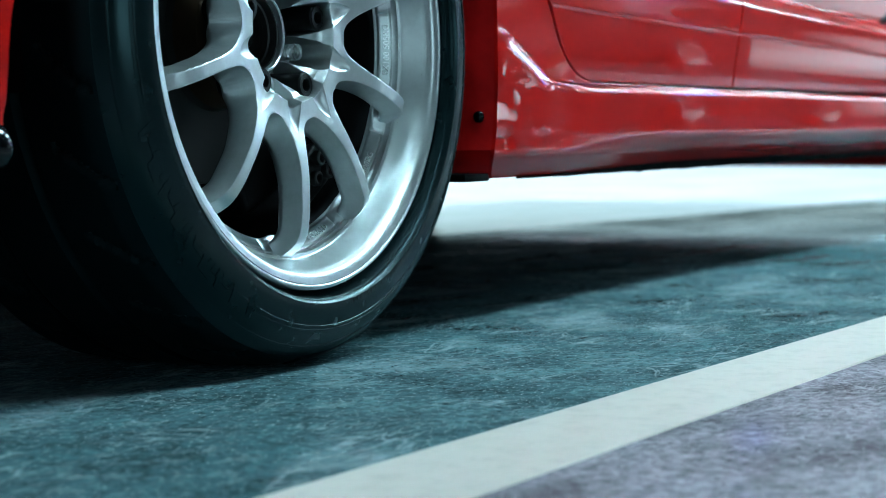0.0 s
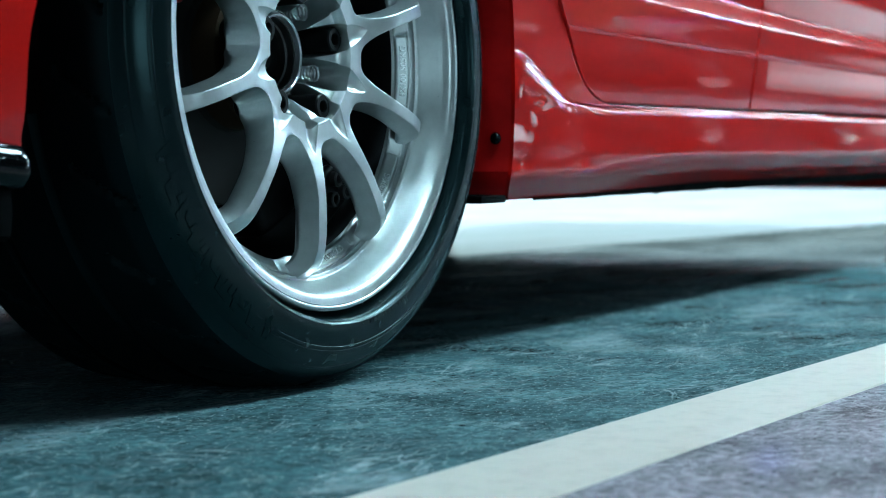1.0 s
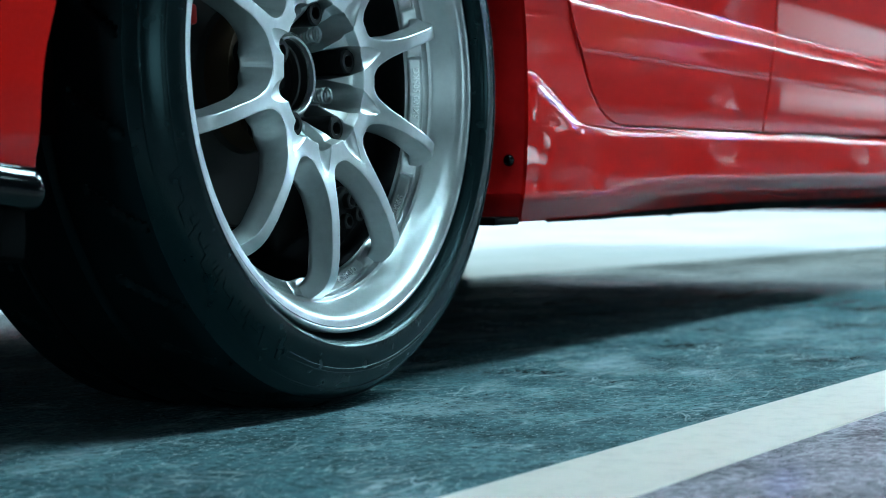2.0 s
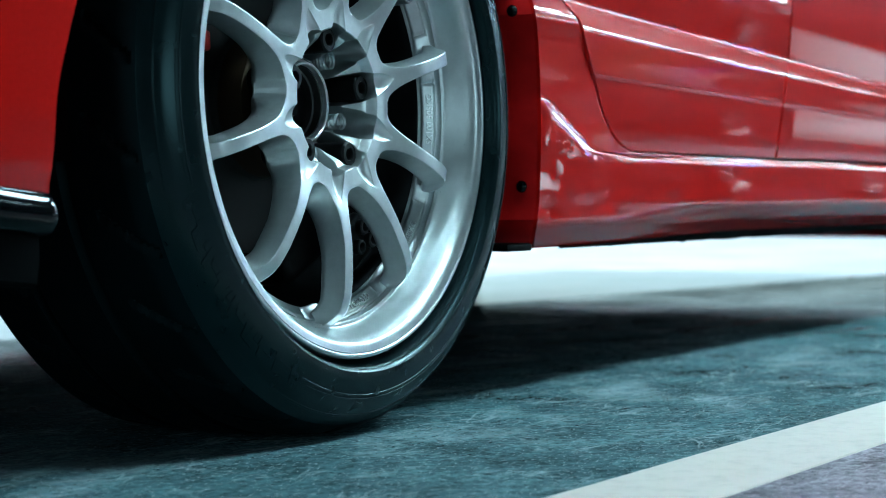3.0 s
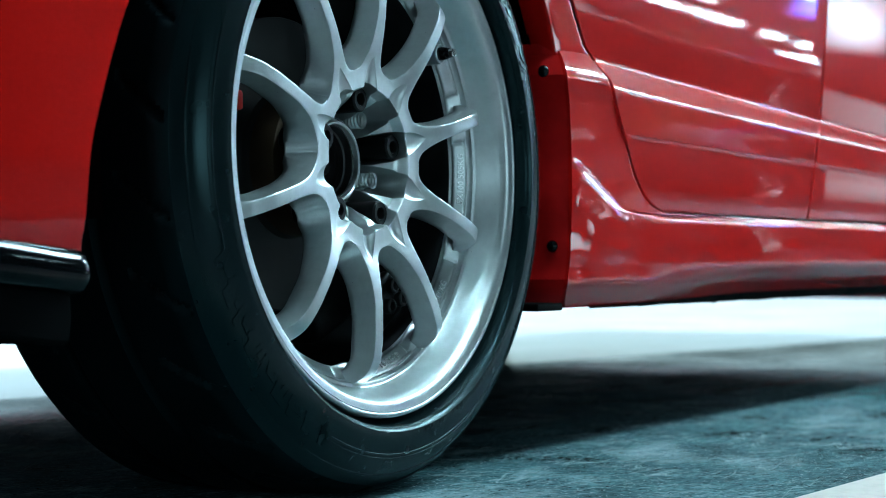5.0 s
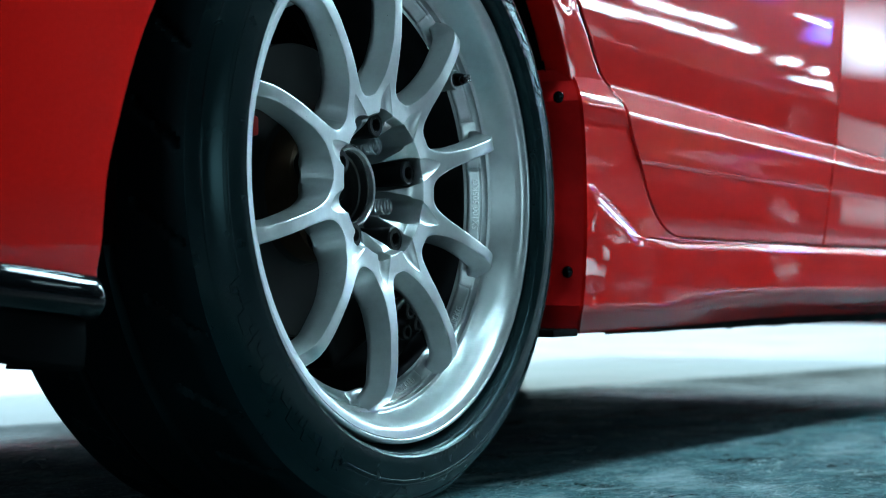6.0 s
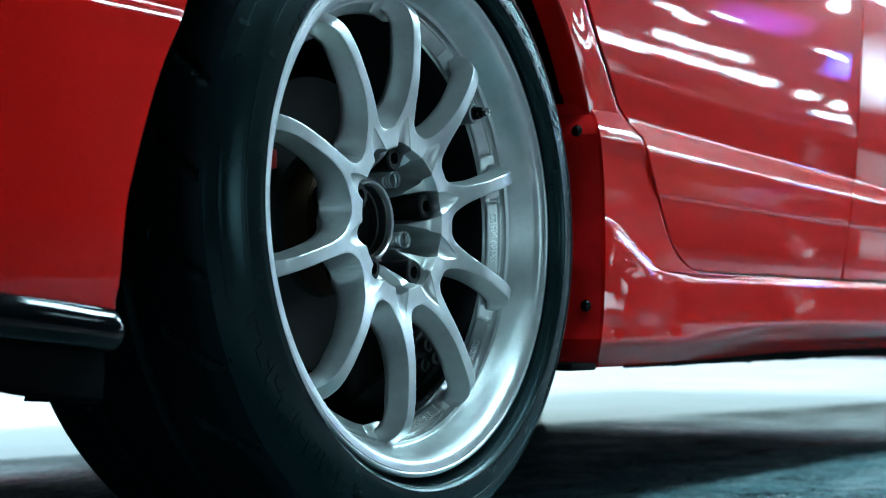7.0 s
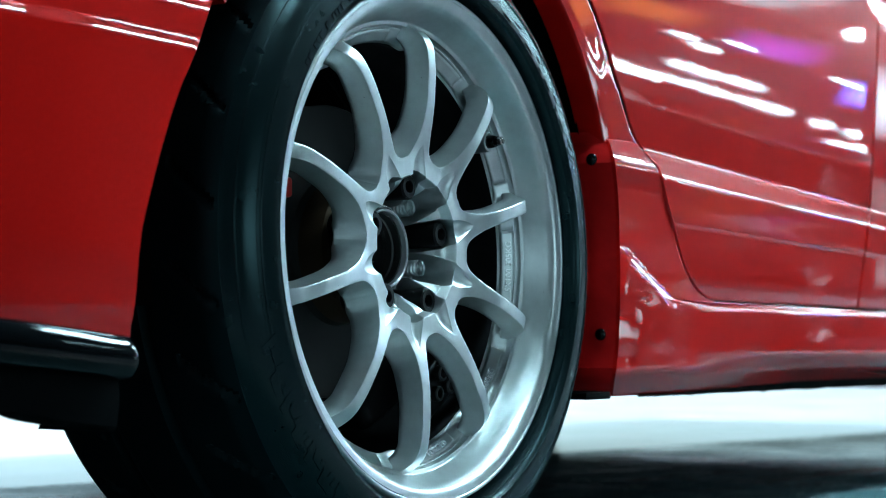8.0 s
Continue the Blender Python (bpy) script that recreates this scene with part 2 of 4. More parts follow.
tagged(part("hall_floor", box_bm(-9, 32, -14, -1.25, -0.05, 0.0), HALL, None, "", False), "unseen hall floor, kept dark to dim its reflection", "floor", "", "structure")
tagged(part("ceiling", box_bm(-9.2, 32.2, -14.2, 2.6, 3.1, 3.35), DARK_CEILING, None, "", False), "dark unlit concrete ceiling", "ceiling", "", "structure")
tagged(part("wall_south", box_bm(-9.2, 32.2, -14.2, -14.0, -0.05, 3.1), CONCRETE, None, "", False), "plain dark grey wall behind the camera", "wall", "", "structure")
tagged(part("wall_west", box_bm(-9.2, -9.0, -14.0, 2.4, -0.05, 3.1), CONCRETE, None, "", False), "plain dark grey end wall", "wall", "", "structure")
tagged(part("wall_east", box_bm(32.0, 32.2, -14.0, 0.5, -0.05, 3.1), CONCRETE, None, "", False), "plain dark grey end wall ahead of the car", "wall", "", "structure")
tagged(part("wall_north", box_bm(7.5, 32.2, 0.5, 0.7, -0.05, 3.1), CONCRETE, None, "", False), "plain dark grey wall beside the open side of the hall", "wall", "", "structure")


def floor_line():
    bm = bmesh.new()
    n = 60
    rows = []
    for k in range(n + 1):
        x = -8.5 + 20.0 * k / n
        wob = 0.0012 * noise.noise((x * 3, 0, 0))
        up, lo = -0.317 - 0.036 * x + wob, -0.424 - 0.034 * x - wob
        rows.append([bm.verts.new((x, y, z)) for y, z in ((up, 0.0002), (up - 0.0006, 0.0014), (lo + 0.0006, 0.0014), (lo, 0.0002))])
    grid_faces(bm, rows)
    return tagged(part("parking_line", bm, STRIPE, None, "", False), "cream painted parking line on the dark floor", "floor marking", "", "structure")


floor_line()


# ---- the car ----
HUB = 0.303
car = tagged(new("car"), "glossy red four-door car parked beside a painted line", "car")


def lay(x, y, z):
    """Body lines are given on the plane y = 0; a skin that stands proud or sunk keeps them in line with the low viewpoint they were taken from."""
    return (x + y * (x + 1.3931) / 0.9064, y, z + y * (z - 0.2148) / 0.9064)


def side_y(x, z):
    """Outer skin of doors: sideways place for height, outwards is minus."""
    drop = 0.030 * max(0.0, min(1.0, (z - 0.30) / 0.1)) * (x - 0.42)
    # ahead of the door gap the side turns gently inwards
    return curve(DOOR_SECTION, z + drop) + 0.045 * max(0.0, x - 1.13)


DOOR_SECTION = [(0.255, -0.001), (0.268, -0.0055), (0.282, -0.0082), (0.30, -0.0098), (0.33, -0.0110), (0.349, -0.0113), (0.3515, -0.0120), (0.354, -0.0128), (0.36, -0.0126), (0.39, -0.0128), (0.4022, -0.0128), (0.4042, -0.0121),
                (0.4235, -0.0010), (0.4262, 0.0036), (0.4285, 0.0051), (0.4315, 0.0050), (0.4360, 0.00448), (0.4550, 0.00216), (0.4740, -0.00016), (0.4790, -0.0007), (0.4860, -0.0012), (0.50, -0.0019), (0.58, -0.003), (0.68, 0.004), (0.80, 0.022), (0.95, 0.06)]
SEAM = [(0.262, 0.70), (0.263, 0.64), (0.266, 0.600), (0.273, 0.566), (0.288, 0.537), (0.310, 0.514), (0.344, 0.493), (0.379, 0.471), (0.409, 0.453), (0.42, 0.429),
        (0.441, 0.391), (0.475, 0.368), (0.508, 0.342), (0.547, 0.316), (0.573, 0.291), (0.62, 0.245), (0.68, 0.17), (0.75, 0.08), (0.9, -0.05)]
GAP = [(0.25, 1.068), (0.271, 1.074), (0.343, 1.102), (0.404, 1.121), (0.465, 1.134), (0.547, 1.147), (0.63, 1.158), (0.714, 1.166), (0.95, 1.17)]


def seam(z):
    return curve(SEAM, z)


def gap(z):
    return curve(GAP, z)


def skin(bm, xl, xr, zs, us, fy, roll_l=True, roll_r=True, roll_b=True, roll_t=False, r=0.004):
    """A pressed panel: a net over heights zs, from xl(z) to xr(z), with edges rolled inwards."""
    rows = []
    zz = list(zs)
    if roll_b:
        zz = [zz[0], zz[0] + r * 0.3, zz[0] + r, zz[0] + r * 1.5] + [z for z in zz[1:] if z > zz[0] + r * 1.8]
    if roll_t:
        zz = [z for z in zz if z < zz[-1] - r] + [zz[-1] - r, zz[-1] - r * 0.3, zz[-1]]
    for z in zz:
        a, b = xl(z), xr(z)
        xs = [a + (b - a) * u for u in us]
        if roll_l:
            xs = [a, a, a + r * 0.3, a + r, a + r * 1.5, a + r * 3] + [x for x in xs if x > a + r * 4]
        if roll_r:
            xs = [x for x in xs if x < b - r * 4] + [b - r * 3, b - r * 1.5, b - r, b - r * 0.3, b, b]
        row = []
        for i, x in enumerate(xs):
            y = fy(x, z)
            inn = 0.0
            if roll_l:
                inn = max(inn, (0.02, r * 0.9, r * 0.3, 0.0)[i] if i < 4 else 0.0)
            if roll_r:
                k = len(xs) - 1 - i
                inn = max(inn, (0.02, r * 0.9, r * 0.3, 0.0)[k] if k < 4 else 0.0)
            if roll_b:
                inn = max(inn, r * 0.9 if z == zz[0] else (r * 0.3 if z == zz[1] else 0.0))
            if roll_t:
                inn = max(inn, r * 0.9 if z == zz[-1] else (r * 0.3 if z == zz[-2] else 0.0))
            row.append(bm.verts.new(Vector(lay(x, y, z)) + Vector((0, inn, 0))))
        rows.append(row)
    # all rows are of one length only if the edge points fall alike
    n = min(len(q) for q in rows)
    if any(len(q) != n for q in rows):
        raise ValueError("uneven panel")
    grid_faces(bm, rows)
    lower = [bm.verts.new((v.co.x, v.co.y + 0.02, v.co.z)) for v in rows[0]]
    grid_faces(bm, [lower, rows[0]])
    if roll_t:
        upper = [bm.verts.new((v.co.x, v.co.y + 0.02, v.co.z)) for v in rows[-1]]
        grid_faces(bm, [rows[-1], upper])
    return rows


def steps(a, b, n):
    return [a + (b - a) * k / n for k in range(n + 1)]


US = [0.04 + 0.92 * k / 50 for k in range(51)]
DOOR_Z = steps(0.267, 0.34, 22) + steps(0.3425, 0.365, 14) + steps(0.368, 0.44, 40) + steps(0.45, 0.95, 40)


def build_doors():
    bm = bmesh.new()
    skin(bm, lambda z: seam(z) + 0.0014, lambda z: gap(z) - 0.0032, DOOR_Z, US + [1.0], side_y, roll_r=False, r=0.0018)
    part("rear_door", bm, RED, car, "rear door with a raised rubbing band and a lower crease")
    bm = bmesh.new()
    skin(bm, lambda z: gap(z) + 0.0032, lambda z: 2.12 + 0.0 * z, DOOR_Z, US, side_y, r=0.0018)
    part("front_door", bm, RED, car, "front door with the same rubbing band")
    part("door_frame", box_bm(0.35, 2.2, 0.035, 0.06, 0.2, 0.95), BLACK_MATT, car, "dark seam behind the door edges")


def build_seam():
    # black strips just under the skin stand in for shade in the gaps
    bm = bmesh.new()
    rows = []
    for z in steps(0.410, 0.80, 80):
        x = seam(z)
        y = side_y(x, z) + 0.0006
        rows.append([bm.verts.new(Vector(lay(x + dx, y, z)) + Vector((0, dy, 0))) for dx, dy in ((-0.0013, 0.012), (-0.0011, 0.0016), (0.0, 0.0012), (0.0011, 0.0016), (0.0013, 0.012))])
    grid_faces(bm, rows)
    part("door_seal", bm, BLACK_MATT, car, "black strip for the shade in the door seam")
    bm = bmesh.new()
    rows = []
    for z in steps(0.268, 0.95, 140):
        x, y = gap(z), side_y(gap(z), z) + 0.0018
        rows.append([bm.verts.new(Vector(lay(x + dx, y, z)) + Vector((0, dy, 0))) for dx, dy in ((-0.0034, 0.014), (-0.0029, 0.0006), (0.0, 0.0), (0.0029, 0.0006), (0.0034, 0.014))])
    grid_faces(bm, rows)
    part("door_seal", bm, BLACK_MATT, car, "black strip for the shade between the doors")


ARCH_R = 0.345


def build_quarter():
    # panel between the wheel opening and the rear door, swept round the opening
    bm = bmesh.new()
    rows = []
    for k in range(41):
        a = radians(13 + (150 - 13) * k / 40)
        lo, hi = ARCH_R + 0.004, ARCH_R + 0.16
        for _ in range(24):
            rm = (lo + hi) / 2
            z = HUB + rm * math.sin(a)
            lo, hi = (rm, hi) if z > 0.95 or rm * math.cos(a) < seam(z) - 0.0014 else (lo, rm)
        span = lo - ARCH_R
        row = []
        for i in range(-2, 21):
            u = max(0, i) / 16
            rr = ARCH_R + (span - 0.007) * u ** 1.3 if i < 16 else lo - 0.007 + 0.007 * (0.0, 0.4, 0.7, 0.9, 1.0)[i - 16]
            x, z = rr * math.cos(a), HUB + rr * math.sin(a)
            roll = {-2: 0.03, -1: 0.006, 0: 0.0015, 17: 0.0003, 18: 0.0010, 19: 0.0024, 20: 0.0050}.get(i, 0.0)
            y = side_y(max(x, 0.3), max(z, 0.44)) - 0.0012 * math.exp(-((rr - ARCH_R - 0.010) / 0.022) ** 2)
            row.append(bm.verts.new(Vector(lay(x, y, z)) + Vector((0, roll, 0))))
        rows.append(row)
    grid_faces(bm, rows)
    part("quarter_panel", bm, RED, car, "rear wing swept round the wheel opening")


SKIRT_EDGE = [(0.155, 0.342), (0.166, 0.343), (0.185, 0.349), (0.22, 0.356), (0.281, 0.359), (0.341, 0.357), (0.40, 0.349), (0.426, 0.335), (0.437, 0.315)]
SKIRT_BASE = [(0.150, 0.050), (0.158, 0.028), (0.164, 0.013), (0.170, 0.004), (0.178, -0.0052), (0.183, -0.0102), (0.188, -0.0126), (0.195, -0.0136), (0.215, -0.0146), (0.240, -0.0150), (0.254, -0.0150), (0.258, -0.0140), (0.2615, -0.0105), (0.263, -0.0060), (0.268, -0.0065), (0.30, -0.006), (0.36, -0.007), (0.395, -0.011), (0.404, -0.0125), (0.409, -0.012), (0.430, 0.002), (0.437, 0.008)]


FLARE_BASE = [(0.150, 0.040), (0.160, 0.019), (0.170, 0.005), (0.178, -0.0052), (0.182, -0.0098), (0.186, -0.0124), (0.192, -0.0136), (0.21, -0.0139), (0.24, -0.0132), (0.29, -0.0112), (0.34, -0.0088), (0.38, -0.0090), (0.398, -0.0115), (0.404, -0.0125), (0.409, -0.012), (0.430, 0.002), (0.437, 0.008)]


def skirt_y(x, z):
    ledge = smoothstep(0.535, 0.60, x)
    base = curve(SKIRT_BASE, z) * ledge + curve(FLARE_BASE, z) * (1 - ledge)
    # one short slanting crease runs down from the fin, the flank below it stands proud
    d = (x - 0.45) * 0.402 + (z - 0.279) * 0.915
    along = (x - 0.45) * 0.915 - (z - 0.279) * 0.402
    fade = smoothstep(-0.105, -0.065, along) * (1 - smoothstep(0.03, 0.10, along))
    swell = 0.0032 * (1 - smoothstep(-0.007, 0.004, d)) * smoothstep(-0.075, -0.03, d) * fade
    pit = 0.0025 * math.exp(-((x - 0.375) / 0.022) ** 2 - ((z - 0.200) / 0.012) ** 2)
    tuck = 0.034 * smoothstep(0.48, 0.95, x) * (1 - smoothstep(0.160, 0.208, z))
    ripple = (0.0004 * math.sin(30 * x - 14 * z) + 0.0016 * noise.noise((x * 16, z * 34, 1)) * (1 - smoothstep(0.23, 0.29, z))) * (1 - smoothstep(0.5, 0.95, x)) * smoothstep(0.17, 0.19, z)
    return base - swell + pit + tuck + ripple


def build_skirt():
    bm = bmesh.new()
    rows = []
    zs = steps(0.160, 0.262, 64) + steps(0.265, 0.437, 48)
    for z in zs:
        a = curve(SKIRT_EDGE, z)
        b = 2.2 if z <= 0.262 else seam(z) - 0.0014
        n = 70
        us = [(k / n) ** 2.2 if z <= 0.262 else 1 - (1 - k / n) ** 1.6 for k in range(n + 1)]
        y0 = skirt_y(a, z)
        edge = Vector(lay(a, y0, z))
        row = [bm.verts.new(edge + Vector((-0.002, 0.06, 0))), bm.verts.new(edge)]
        for u in us[1:]:
            x = a + 0.004 + (b - a - 0.004) * u
            near = max(0.0, 1 - (b - x) / 0.005) if z > 0.262 else 0.0
            row.append(bm.verts.new(Vector(lay(x, skirt_y(x, z), z)) + Vector((0, 0.005 * near * near, 0))))
        rows.append(row)
    grid_faces(bm, rows)
    top = [bm.verts.new((v.co.x, v.co.y + 0.03, v.co.z + 0.002)) for v in rows[-1]]
    grid_faces(bm, [rows[-1], top])
    skirt = part("side_skirt", bm, RED, car, "red side skirt flaring out ahead of the rear wheel")
    # end plate facing the wheel, with two push rivets
    bm = bmesh.new()
    rows = []
    for z in steps(0.160, 0.437, 28):
        a = curve(SKIRT_EDGE, z)
        e = lay(a, skirt_y(a, z), z)
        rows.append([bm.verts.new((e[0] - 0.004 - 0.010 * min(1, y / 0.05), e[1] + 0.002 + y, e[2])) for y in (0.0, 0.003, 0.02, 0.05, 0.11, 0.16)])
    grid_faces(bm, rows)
    plate = part("end_plate", bm, SHADED_RED, skirt, "shaded end plate beside the tyre")
    for z, tx, ty, tz in ((0.409, 0.335, 0.022, 0.411), (0.225, 0.335, 0.011, 0.225)):
        a = curve(SKIRT_EDGE, z)
        e = lay(a, skirt_y(a, z), z)
        x = e[0] - 0.006
        for _ in range(6):
            f = (x + 1.3931) / (tx + 1.3931)
            y = -0.9064 + f * (ty + 0.9064)
            x = e[0] - 0.005 - 0.2 * max(0.0, min(0.05, y - e[1] - 0.002))
        z = 0.2148 + f * (tz - 0.2148)
        bm = bmesh.new()
        bmesh.ops.create_uvsphere(bm, u_segments=16, v_segments=8, radius=0.0065)
        for v in bm.verts:
            v.co = (v.co.x * 0.6 + x, v.co.y + y, v.co.z + z)
        part("push_rivet", bm, BLACK_GLOSS, skirt, "black push rivet")
    part("bottom_flap", box_bm(0.28, 0.335, -0.002, 0.12, 0.1575, 0.1655, 0.002), BLACK_MATT, skirt, "black rubber edge under the skirt")
    bm = bmesh.new()
    rows = []
    for k in range(240):
        x = 0.40 + 1.80 * k / 239
        high = 0.0005 + 0.0085 * smoothstep(0.42, 0.95, x)
        drip = 0.0012 * noise.noise((x * 14, 2, 0)) + 0.0035 * max(0, noise.noise((x * 33, 7, 0)) - 0.2)
        low_y, top_y = skirt_y(x, 0.160) - 0.004, skirt_y(x, 0.160 + high) - 0.0015
        rows.append([bm.verts.new(lay(x, y, z)) for y, z in ((top_y + 0.004, 0.1602 + high), (top_y, 0.160 + high), (low_y, 0.1590 - drip), (low_y + 0.004, 0.1580 - drip), (0.09, 0.166))])
    grid_faces(bm, rows)
    part("lower_seam", bm, BLACK_MATT, skirt, "black uneven pinch seam")


BUMPER_EDGE = [(0.205, -0.402), (0.222, -0.402), (0.238, -0.398), (0.29, -0.392), (0.328, -0.381), (0.375, -0.364), (0.402, -0.352), (0.436, -0.333), (0.474, -0.316), (0.52, -0.29), (0.58, -0.22), (0.63, -0.12), (0.66, -0.05)]
BUMPER_SECTION = [(0.20, 0.004), (0.24, -0.004), (0.33, -0.009), (0.42, -0.010), (0.4325, -0.0100), (0.4355, -0.0088), (0.4400, -0.0060), (0.4420, -0.0045), (0.446, -0.0040), (0.4650, -0.0030), (0.4680, -0.0018), (0.4725, 0.0010), (0.4745, 0.0022), (0.50, 0.003), (0.60, 0.004), (0.80, 0.03)]


def bumper_y(x, z):
    s = -x - 0.33
    # the tail wraps round towards the car's middle
    return curve(BUMPER_SECTION, z) + 0.9 * max(0.0, s - 0.10) ** 2 + 2.2 * max(0.0, s - 0.32) ** 2


def build_bumper():
    bm = bmesh.new()
    rows = []
    for z in steps(0.216, 0.43, 24) + steps(0.4315, 0.478, 32) + steps(0.482, 0.66, 18):
        a = curve(BUMPER_EDGE, z)
        e = Vector(lay(a, bumper_y(a, z), z))
        row = [bm.verts.new(e + Vector((0.0005, 0.03, 0))), bm.verts.new(e)]
        for k in range(-2, 41):
            x = e.x - 0.002 - ((0.95 + e.x) * k / 40 if k > 0 else (0.0005, 0.003, 0.008)[k + 2])
            row.append(bm.verts.new((x, bumper_y(x, z), z)))
        rows.append(row)
    grid_faces(bm, rows)
    part("rear_bumper", bm, RED, car, "red rear bumper corner with two moulded ridges")
    # gloss black valance: a rounded lip with a recessed panel below it
    bm = bmesh.new()
    # top to bottom: flat shoulder, round nose, tucked foot
    prof = [(0.002, 0.024), (0.000, 0.004), (-0.0008, -0.0004), (-0.0022, -0.0030), (-0.0045, -0.0047), (-0.0080, -0.0068), (-0.0115, -0.0086), (-0.0150, -0.0096), (-0.0190, -0.0098), (-0.0235, -0.0088), (-0.0280, -0.0062), (-0.0315, -0.0020), (-0.0330, 0.006), (-0.0330, 0.026)]
    rows = []
    for k in range(50):
        u = (k / 49) ** 1.5
        x = -0.3985 - 0.55 * u
        close = math.sqrt(max(0.0, 1 - (1 - min(1.0, (-0.3985 - x) / 0.009)) ** 2))
        top = 0.219 + 0.10 * (-0.404 - x)
        rows.append([bm.verts.new((x, 0.006 + (y - 0.006) * (0.25 + 0.75 * close) + bumper_y(x, 0.3) + 0.006, top - 0.0115 + (z + 0.0115) * (0.45 + 0.55 * close))) for z, y in prof])
    grid_faces(bm, rows)
    bm.faces.new(rows[0])
    valance = part("bumper_valance", bm, BLACK_GLOSS, car, "gloss black valance lip under the bumper")
    bm = bmesh.new()
    rows = []
    for k in range(44):
        x = -0.350 - 0.60 * k / 43
        low = curve([(-0.56, 0.166), (-0.535, 0.1665), (-0.512, 0.1645), (-0.503, 0.1640), (-0.501, 0.1665), (-0.47, 0.159), (-0.402, 0.150), (-0.35, 0.146)], x)
        tuck = 0.10 * smoothstep(-0.405, -0.35, x)
        rows.append([bm.verts.new((x, y + tuck + bumper_y(x, 0.3), z)) for y, z in ((0.030, 0.215), (0.016, 0.200), (0.014, low + 0.02), (0.016, low + 0.003), (0.020, low), (0.05, low))])
    grid_faces(bm, rows)
    bm.faces.new(rows[0])
    part("valance_panel", bm, BLACK_MATT, valance, "matt black panel below the lip")


def build_arch():
    bm = spin([(ARCH_R + 0.004, 0.03), (ARCH_R + 0.01, 0.06), (ARCH_R + 0.01, 0.32), (0.06, 0.33)], 40, 200, -10)
    bmesh.ops.translate(bm, verts=bm.verts, vec=(0, 0, HUB))
    part("wheel_arch_liner", bm, BLACK_MATT, car, "black liner inside the wheel opening")
    # underside slopes down to the far side to keep the floor below dark
    bm = bmesh.new()
    rows = []
    for k in range(25):
        y = 0.08 + 1.58 * k / 24
        low = 0.162 - 0.043 * (y - 0.08) if y < 1.3 else 0.101
        row = []
        for i in range(42):
            x = -0.72 + 4.02 * i / 41
            wheel_well = (abs(x) < 0.40 or abs(x - 2.80) < 0.40) and (y < 0.30 or y > 1.44)
            dent = 0.006 * noise.noise((x * 5, y * 6, 3))
            row.append(bm.verts.new((x, y, 0.66 if wheel_well else low + abs(dent) + 0.02 * smoothstep(0.1, -0.72, x))))
        rows.append(row)
    grid_faces(bm, rows)
    part("underbody", bm, BLACK_MATT, car, "black underside of the car with wheel wells")
    # unseen sill and bumper hang low to cut off light under the car
    part("far_sill", box_bm(0.36, 2.55, 1.6, 1.71, 0.094, 0.62, 0.02), RED, car, "unseen far side sill, set low to block light")
    part("front_bumper", box_bm(3.3, 3.6, 0.08, 1.64, 0.104, 0.6, 0.03), RED, car, "unseen red front bumper, set low to block light")
    part("tail_underside", box_bm(-0.80, -0.41, 0.05, 1.6, 0.165, 0.22, 0.01), BLACK_MATT, car, "dark panel under the tail")
    part("suspension_arm", box_bm(-0.05, 0.03, 0.22, 0.75, 0.22, 0.27, 0.012), BLACK_STEEL, car, "dark steel suspension arm")


TOP = [(-0.95, 0.70), (-0.90, 0.93), (-0.45, 0.98), (0.05, 1.27), (0.5, 1.37), (0.9, 1.385), (1.35, 1.34), (2.0, 0.99), (2.6, 0.93), (3.2, 0.82), (3.5, 0.68), (3.62, 0.48)]


def build_shell():
    """The rest of the red body, lofted through stations along the car, with both wheel arches left open."""
    bm = bmesh.new()
    rows = []
    for k in range(93):
        x = -0.95 + 4.57 * k / 92
        top = curve(TOP, x)
        low = 0.31 if x < -0.4 else 0.21
        for xc in (0.0, 2.80):
            if abs(x - xc) < 0.36:
                low = max(low, HUB + math.sqrt(0.36 ** 2 - (x - xc) ** 2))
        belt = min(0.90, top - 0.05)
        inset = 0.070 - 0.055 * smoothstep(2.12, 2.16, x) + 0.16 * smoothstep(2.9, 3.62, x) ** 2 + 0.10 * smoothstep(-0.6, -0.95, x) ** 2
        near = [(inset + 0.012 * (u - 0.5) ** 2, low + (belt - low) * u) for u in (0, 0.15, 0.35, 0.55, 0.75, 0.9, 1)]
        near += [(inset + 0.02 + 0.62 * (top - belt) * u ** 1.2 + 0.05 * u ** 3, belt + (top - belt) * (1 - (1 - u) ** 1.6)) for u in (0.1, 0.3, 0.5, 0.7, 0.85, 1)]
        ring = near + [(1.74 - y, z) for y, z in near[::-1]]
        rows.append([bm.verts.new((x, y, z)) for y, z in ring])
    grid_faces(bm, rows)
    bm.faces.new(rows[0])
    bm.faces.new(rows[-1])
    part("body", bm, RED, car, "red upper body, bonnet and far side", True, 30)


